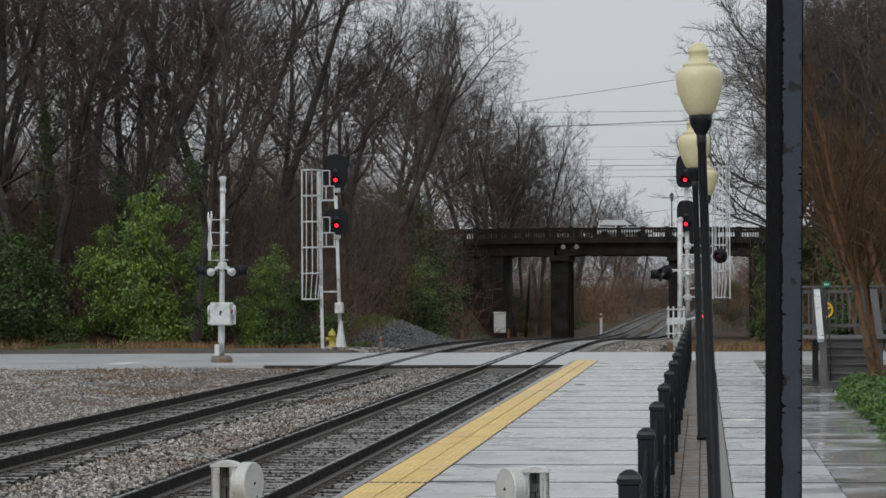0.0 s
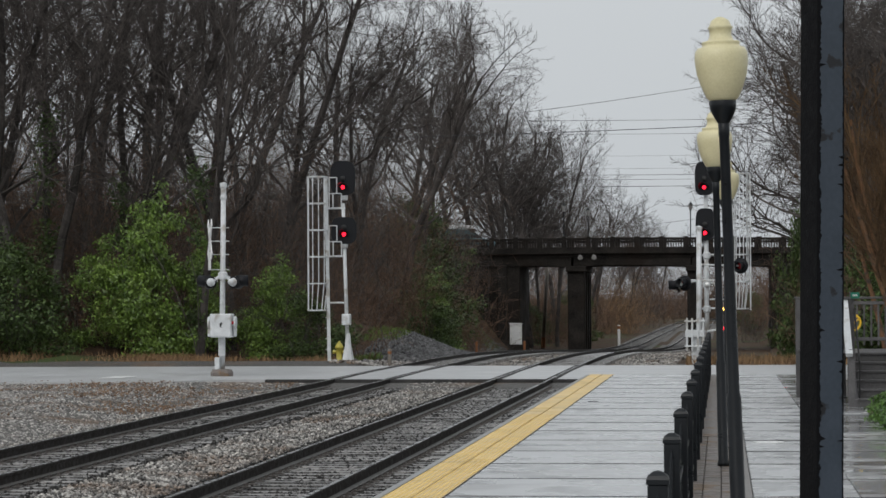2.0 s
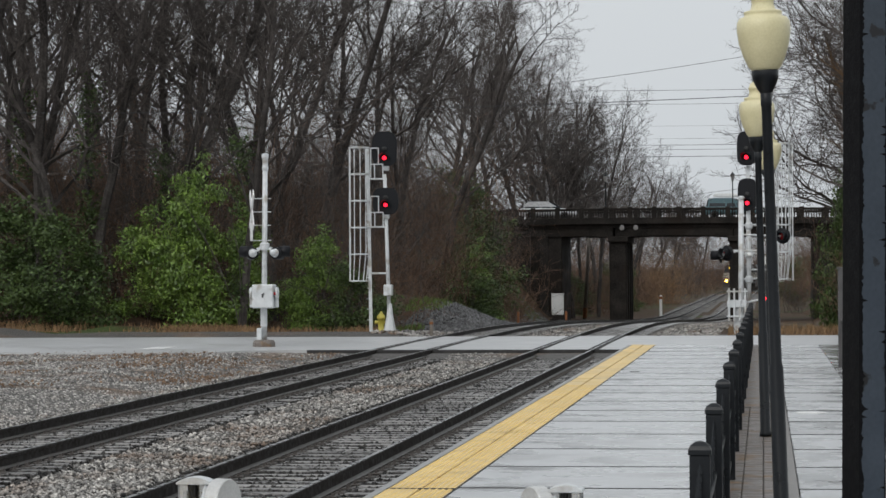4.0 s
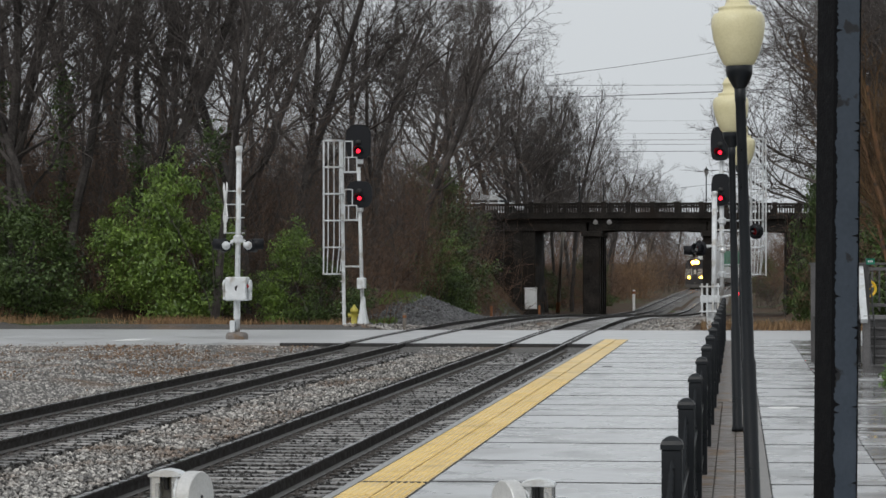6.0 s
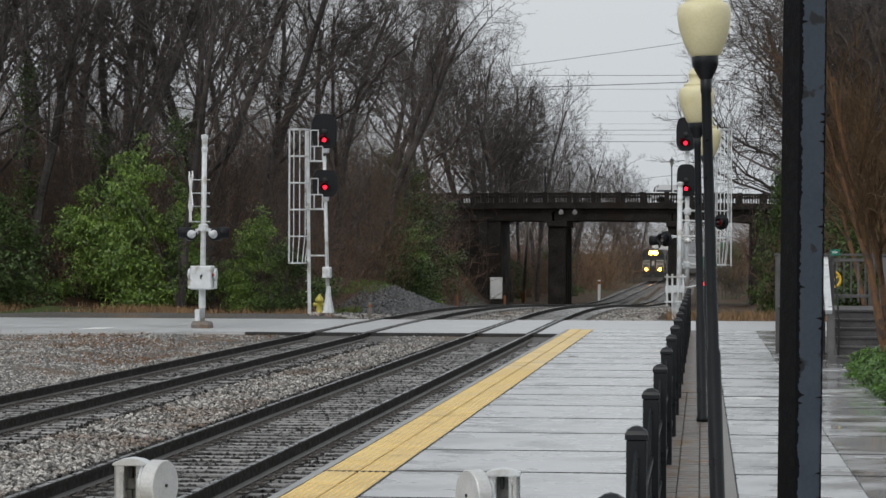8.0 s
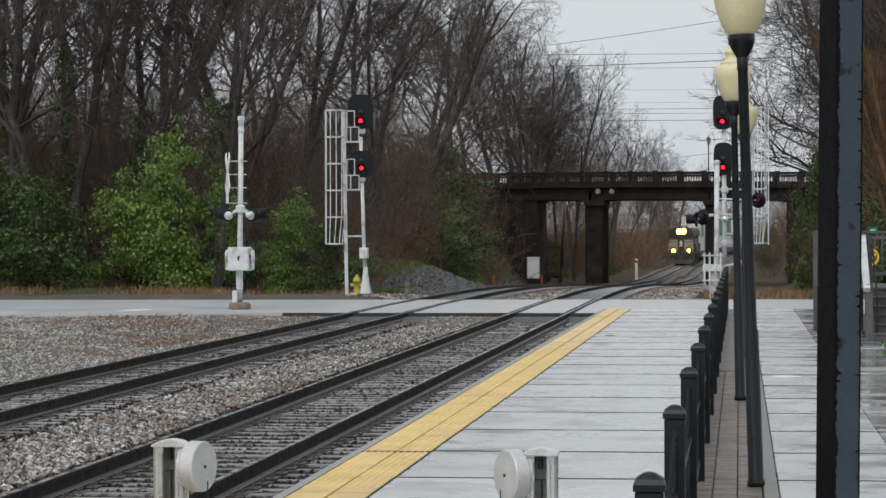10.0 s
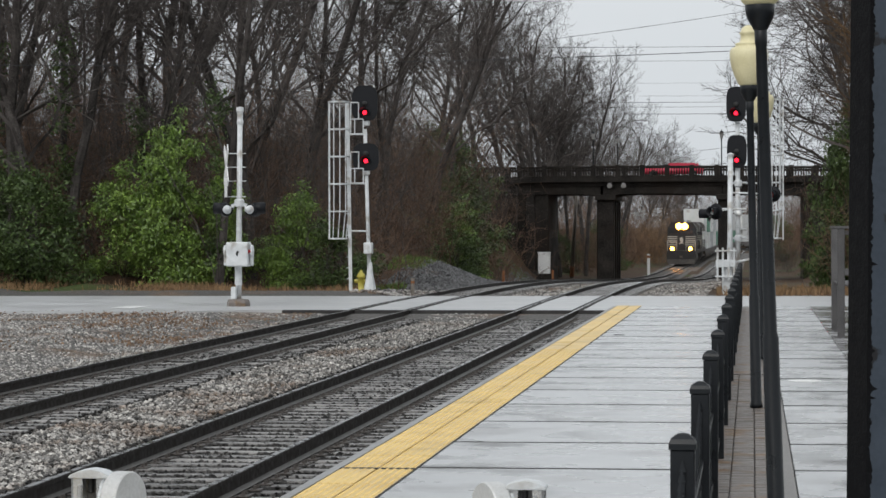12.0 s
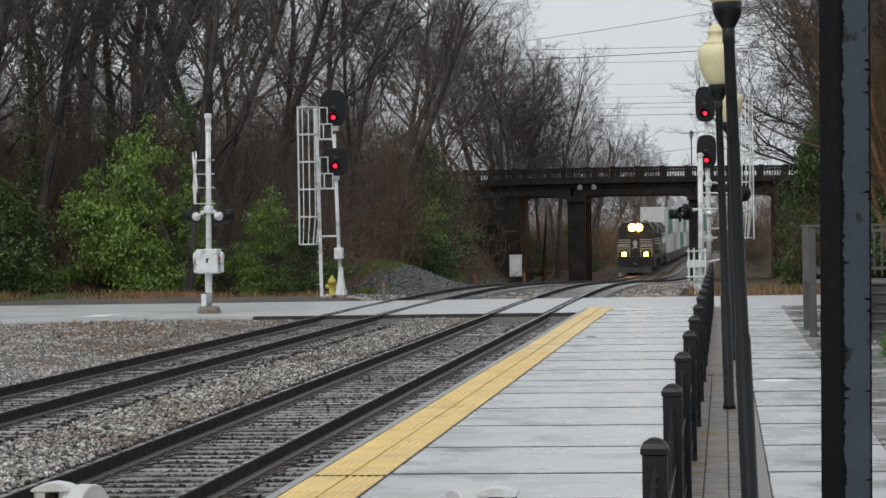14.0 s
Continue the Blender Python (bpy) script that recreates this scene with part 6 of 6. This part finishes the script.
def truck(t, y0, span):
    bm = B()
    prism(bm, [(y0 - span / 2 - 0.6, 0.55), (y0 + span / 2 + 0.6, 0.55), (y0 + span / 2 + 0.6, 0.95), (y0 + 0.5, 1.1), (y0 - 0.5, 1.1), (y0 - span / 2 - 0.6, 0.95)], "x", -1.15, 1.15)
    tr = part("truck_frame", bm, LOCO_GREY, t)
    for k in range(3 if span > 3 else 2):
        y = y0 - span / 2 + span * k / (2 if span > 3 else 1)
        for s in (-1, 1):
            bm = B()
            lathe(bm, [(0.52, -0.07), (0.55, -0.05), (0.50, 0.06), (0.12, 0.07)], 16, Matrix.Translation((s * 0.75, y, 0.52)) @ pose(0, 0, 0, 0, 90 * s, 0))
            part("wheel", bm, M["rail"], tr)


def locomotive(lit):
    label = "black diesel locomotive with pale nose stripes and lit headlights" if lit else "black trailing diesel locomotive with pale stripes"
    t = thing("locomotive", label, "locomotive", group="locomotives")
    bm = B()
    box(bm, -1.52, 1.52, 0.4, 22.2, 1.15, 1.55, 0.03)
    part("underframe", bm, LOCO_BLACK, t)
    bm = B()
    prism(bm, [(-1.45, 0.18), (1.45, 0.18), (1.55, 0.6), (1.55, 1.5), (-1.55, 1.5), (-1.55, 0.6)], "y", 0.35, 0.55)
    part("pilot", bm, LOCO_BLACK, t, "black snowplough pilot")
    bm = B()
    prism(bm, [(-1.4, 0.12), (1.4, 0.12), (1.5, 0.62), (-1.5, 0.62)], "y", 0.18, 0.36)
    part("plough", bm, LOCO_GREY, t)
    bm = B()
    prism(bm, [(-1.50, 1.5), (1.50, 1.5), (1.50, 3.05), (1.25, 3.30), (-1.25, 3.30), (-1.50, 3.05)], "y", 0.75, 2.6)
    nose = part("nose", bm, LOCO_BLACK, t, "wide black nose")
    for k in range(6):
        z = 1.98 + 0.20 * k
        for a, b in ((-1.46, -0.42), (0.42, 1.46)):
            bm = B()
            box(bm, a, b, 0.735, 0.752, z, z + 0.075)
            part("stripe", bm, STRIPE, nose, "faded white nose stripe")
        for s in (-1, 1):
            bm = B()
            box(bm, s * 1.505 - 0.006, s * 1.505 + 0.006, 0.8, 5.3, z, z + 0.075)
            part("side_stripe", bm, STRIPE, nose)
    bm = B()
    prism(bm, [(-0.32, 2.2), (-0.08, 2.45), (-0.22, 2.8), (0.05, 3.02), (0.22, 2.72), (0.12, 2.4), (0.34, 2.2), (0.05, 2.32)], "y", 0.73, 0.748)
    part("emblem", bm, STRIPE, nose, "pale emblem shape on the nose")
    bm = B()
    prism(bm, [(-1.55, 1.5), (1.55, 1.5), (1.55, 3.95), (1.15, 4.55), (-1.15, 4.55), (-1.55, 3.95)], "y", 2.5, 5.3)
    cab = part("cab", bm, LOCO_BLACK, t, "black driver's cab")
    for a, b in ((-1.42, -0.78), (-0.70, -0.06), (0.06, 0.70), (0.78, 1.42)):
        bm = B()
        box(bm, a, b, 2.475, 2.505, 3.36, 3.92, 0.01)
        part("windscreen", bm, GLASS, cab, "dark windscreen pane")
    for s in (-1, 1):
        for y in (3.1, 4.2):
            bm = B()
            box(bm, s * 1.552 - 0.012, s * 1.552 + 0.012, y, y + 0.85, 3.2, 3.9, 0.005)
            part("side_window", bm, GLASS, cab)
    bm = B()
    box(bm, -0.68, 0.68, 2.30, 2.52, 3.72, 4.48, 0.08)
    hb = part("headlight_box", bm, LOCO_BLACK, cab)
    for s in (-1, 1):
        # headlight lenses larger than life: the glare is built into their size
        bm = B()
        lathe(bm, [(0.34, 0.0), (0.34, 0.04), (0.24, 0.09), (0.01, 0.11)], 20, Matrix.Translation((s * 0.30, 2.30, 4.10)) @ pose(0, 0, 0, 90, 0, 0))
        part("headlight", bm, BEAM if lit else GLASS, hb, "blazing headlight" if lit else "unlit headlight", True)
        bm = B()
        box(bm, s * 0.95 - 0.25, s * 0.95 + 0.25, 0.55, 0.78, 1.48, 1.98, 0.04)
        db = part("ditch_light_box", bm, LOCO_BLACK, t)
        bm = B()
        lathe(bm, [(0.22, 0.0), (0.22, 0.04), (0.01, 0.07)], 16, Matrix.Translation((s * 0.95, 0.55, 1.72)) @ pose(0, 0, 0, 90, 0, 0))
        part("ditch_light", bm, DITCH if lit else GLASS, db, "glowing ditch light" if lit else "unlit ditch light", True)
    bm = B()
    prism(bm, [(-0.95, 1.5), (0.95, 1.5), (0.95, 3.9), (0.75, 4.3), (-0.75, 4.3), (-0.95, 3.9)], "y", 5.3, 21.6)
    part("long_hood", bm, LOCO_BLACK, t, "long black engine hood")
    bm = B()
    prism(bm, [(-1.45, 3.5), (1.45, 3.5), (1.45, 4.2), (1.1, 4.6), (-1.1, 4.6), (-1.45, 4.2)], "y", 16.2, 21.4)
    part("radiator", bm, LOCO_GREY, t, "flared radiator section")
    for k in range(7):
        bm = B()
        box(bm, -0.98, 0.98, 6.0 + 1.4 * k, 7.2 + 1.4 * k, 1.9, 3.5, 0.02)
        part("hood_door", bm, LOCO_BLACK, t)
    bm = B()
    box(bm, -1.4, 1.4, 8.2, 14.2, 0.4, 1.15, 0.15)
    part("fuel_tank", bm, LOCO_GREY, t)
    truck(t, 4.2, 3.7)
    truck(t, 18.2, 3.7)
    for s in (-1, 1):
        bm = B()
        rod(bm, (s * 1.48, 0.45, 1.5), (s * 1.48, 0.45, 2.55), 0.025, n=5)
        rod(bm, (s * 1.48, 0.45, 2.55), (s * 0.5, 0.45, 2.5), 0.02, n=5)
        rod(bm, (s * 0.5, 0.45, 2.5), (s * 0.5, 0.45, 1.5), 0.02, n=5)
        part("grab_rail", bm, STRIPE, t)
        bm = B()
        for k in range(8):
            rod(bm, (s * 1.48, 5.6 + 2.1 * k, 1.5), (s * 1.48, 5.6 + 2.1 * k, 2.5), 0.022, n=5)
        rod(bm, (s * 1.48, 5.6, 2.5), (s * 1.48, 20.3, 2.5), 0.022, n=5)
        part("side_rail", bm, LOCO_GREY, t)
        for k in range(4):
            bm = B()
            box(bm, s * 1.30 - 0.22, s * 1.30 + 0.22, 0.6, 0.95, 0.35 + 0.3 * k, 0.40 + 0.3 * k)
            part("step", bm, STRIPE, t)
    bm = B()
    for x in (-0.16, 0.0, 0.16):
        lathe(bm, [(0.03, -0.3), (0.04, 0.1), (0.09, 0.2)], 8, Matrix.Translation((x, 4.4, 4.72)) @ pose(0, 0, 0, 90, 0, 0))
    part("horn", bm, LOCO_GREY, t)
    bm = B()
    box(bm, -0.16, 0.16, -0.02, 0.4, 0.72, 1.0, 0.04)
    part("coupler", bm, LOCO_GREY, t)
    return t


CONTAINERS = {
    "white": material("white_container", (0.55, 0.56, 0.55), (0.72, 0.72, 0.70), 1.2, (0.4, 0.6), 0.1, spots=(0.35, 0.28, 0.22), spot_scale=1.1, spot_cut=(0.62, 0.75)),
    "grey": material("grey_container", (0.34, 0.35, 0.36), (0.46, 0.47, 0.48), 1.2, (0.4, 0.6), 0.1),
    "green": material("green_container", (0.03, 0.16, 0.09), (0.06, 0.24, 0.14), 1.2, (0.4, 0.6), 0.1),
}


def well_car(low, high):
    t = thing("container_car", "well car carrying double-stacked %s and %s containers" % (low, high), "freight wagon", group="container cars")
    bm = B()
    box(bm, -1.45, 1.45, 0.3, 2.6, 0.7, 1.2, 0.03)
    part("end_platform", bm, LOCO_GREY, t)
    bm = B()
    box(bm, -1.45, 1.45, 17.4, 19.7, 0.7, 1.2, 0.03)
    part("end_platform", bm, LOCO_GREY, t)
    for s in (-1, 1):
        bm = B()
        box(bm, s * 1.38 - 0.08, s * 1.38 + 0.08, 2.4, 17.6, 0.35, 1.25, 0.02)
        part("side_sill", bm, LOCO_GREY, t)
    for z, c in ((0.45, low), (3.36, high)):
        bm = B()
        box(bm, -1.25, 1.25, 2.5 if z < 1 else 2.0, 17.5 if z < 1 else 18.0, z, z + 2.88, 0.03)
        bx = part("container", bm, CONTAINERS[c], t, "%s shipping container" % c)
        for k in range(7):
            bm = B()
            box(bm, -1.1 + 0.33 * k, -0.98 + 0.33 * k, (2.5 if z < 1 else 2.0) - 0.03, 2.5 if z < 1 else 2.0, z + 0.15, z + 2.7)
            part("rib", bm, CONTAINERS[c], bx)
    truck(t, 1.4, 1.8)
    truck(t, 18.6, 1.8)
    return t


# ---- cars on the bridge ----
def road_car(body, label, length, roof, roofbox=False):
    """A car that faces +x, built round its middle."""
    t = thing("car", label, "car", group="cars on the bridge")
    paint = material("car_paint", tuple(0.85 * c for c in body), body, 2, (0.18, 0.3), 0)
    L = length / 2
    bm = B()
    prism(bm, [(-L, 0.35), (L, 0.35), (L + 0.05, 0.62), (L - 0.05, 0.80), (L - 1.0, 0.96), (-L + 0.1, 1.0), (-L, 0.75)], "y", -0.88, 0.88)
    bmesh.ops.bevel(bm, geom=bm.edges[:], offset=0.05, segments=2, affect="EDGES")
    part("body", bm, paint, t, "", True)
    bm = B()
    prism(bm, [(-L + 0.15, 0.97), (L - 1.05, 0.95), (L - 1.9, roof - 0.06), (L - 2.3, roof), (-L + 0.7, roof), (-L + 0.3, roof - 0.12)], "y", -0.74, 0.74)
    bmesh.ops.bevel(bm, geom=bm.edges[:], offset=0.06, segments=2, affect="EDGES")
    part("cabin", bm, GLASS, t, "dark tinted glasshouse")
    bm = B()
    prism(bm, [(-L + 0.35, roof - 0.40), (L - 1.55, roof - 0.40), (L - 2.3, roof + 0.02), (-L + 0.7, roof + 0.02)], "y", -0.76, 0.76)
    part("roof", bm, paint, t)
    for x in (-L + 0.3, -L + 1.7, L - 2.0):
        for s in (-1, 1):
            bm = B()
            prism(bm, [(x, 0.97), (x + 0.12, 0.97), (x + 0.12 - (0.3 if x > 0 else -0.1), roof), (x - (0.3 if x > 0 else -0.1), roof)], "y", s * 0.75 - 0.015, s * 0.75 + 0.015)
            part("pillar", bm, paint, t)
    for x in (-L + 0.85, L - 0.9):
        for s in (-1, 1):
            bm = B()
            lathe(bm, [(0.33, -0.1), (0.34, 0.0), (0.32, 0.1)], 18, Matrix.Translation((x, s * 0.80, 0.34)) @ pose(0, 0, 0, 90, 0, 0))
            w = part("wheel", bm, M["darkslot"], t)
            bm = B()
            lathe(bm, [(0.20, 0.0), (0.18, 0.03), (0.02, 0.04)], 14, Matrix.Translation((x, s * 0.90, 0.34)) @ pose(0, 0, 0, 90 * s, 0, 0))
            part("rim", bm, M["silver"], w)
    for s in (-1, 1):
        bm = B()
        box(bm, L - 0.12, L + 0.02, s * 0.62 - 0.17, s * 0.62 + 0.17, 0.62, 0.76, 0.03)
        part("headlight", bm, M["whitepaint"], t)
        bm = B()
        box(bm, -L - 0.01, -L + 0.08, s * 0.68 - 0.12, s * 0.68 + 0.12, 0.72, 0.95, 0.02)
        part("tail_light", bm, M["reddull"], t)
    if roofbox:
        bm = B()
        prism(bm, [(-1.5, roof + 0.10), (0.4, roof + 0.10), (0.6, roof + 0.2), (0.2, roof + 0.40), (-1.4, roof + 0.40), (-1.6, roof + 0.25)], "y", -0.42, 0.42)
        bmesh.ops.bevel(bm, geom=bm.edges[:], offset=0.06, segments=2, affect="EDGES")
        part("roof_box", bm, M["whitepaint"], t, "pale rooftop luggage box")
    return t


DECK_Z = 5.90
CARS = [
    (road_car((0.10, 0.17, 0.19), "dark teal estate car with a pale roof box", 4.6, 1.66, True), -11.6, 3.0, 9.1, 212.0),
    (road_car((0.72, 0.73, 0.74), "white saloon car crossing the bridge", 4.7, 1.52), -6.5, 0.0, 9.0, 212.0),
    (road_car((0.74, 0.75, 0.76), "white hatchback car crossing the bridge", 4.6, 1.56), -15.2, 6.5, 8.9, 212.0),
    (road_car((0.66, 0.67, 0.68), "pale saloon car leading over the bridge", 4.6, 1.50), -5.8, 5.3, 9.0, 212.0),
    (road_car((0.60, 0.05, 0.09), "low red car crossing the bridge the other way", 4.9, 1.22), -6.5, 12.0, -13.4, 216.2),
]

TRAIN = [(locomotive(True), 22.4), (locomotive(False), 22.4)]
for low, high in (("white", "white"), ("white", "green"), ("grey", "white"), ("white", "grey"), ("green", "white"), ("white", "green"), ("grey", "white"), ("green", "white"), ("white", "white"), ("white", "green")):
    TRAIN.append((well_car(low, high), 20.0))


def along(s):
    """The point on the far track at a run of s metres from y = 200."""
    i = float(np.interp(s, RUN, RUN_Y))
    return Vector((FAR_TRACK + shift(i), i, rail_z(i)))


RUN_Y = np.linspace(200, 900, 1401)
RUN_X = np.array([shift(v) for v in RUN_Y])
RUN = np.concatenate([[0], np.cumsum(np.hypot(np.diff(RUN_Y), np.diff(RUN_X)))])


def motions():
    for c, x, t0, v, y in CARS:
        rows = []
        for k in range(15):
            px = max(-132.0, min(122.0, x + v * (k - t0)))
            rows.append((float(k), pose(px, y, DECK_Z, 0, 0, 0 if v > 0 else 180)))
        walk(c, rows)
    off = 0.0
    for ob, length in TRAIN:
        rows = []
        for k in range(15):
            s = 32.0 + 23.0 * (14 - k) + off
            a, b = along(s + 0.15 * length), along(s + 0.85 * length)
            d = (b - a).normalized()
            q = d.to_track_quat("Y", "Z")
            front = a - d * 0.15 * length
            rows.append((float(k), Matrix.Translation(front) @ q.to_matrix().to_4x4()))
        walk(ob, rows)
        off += length


motions()
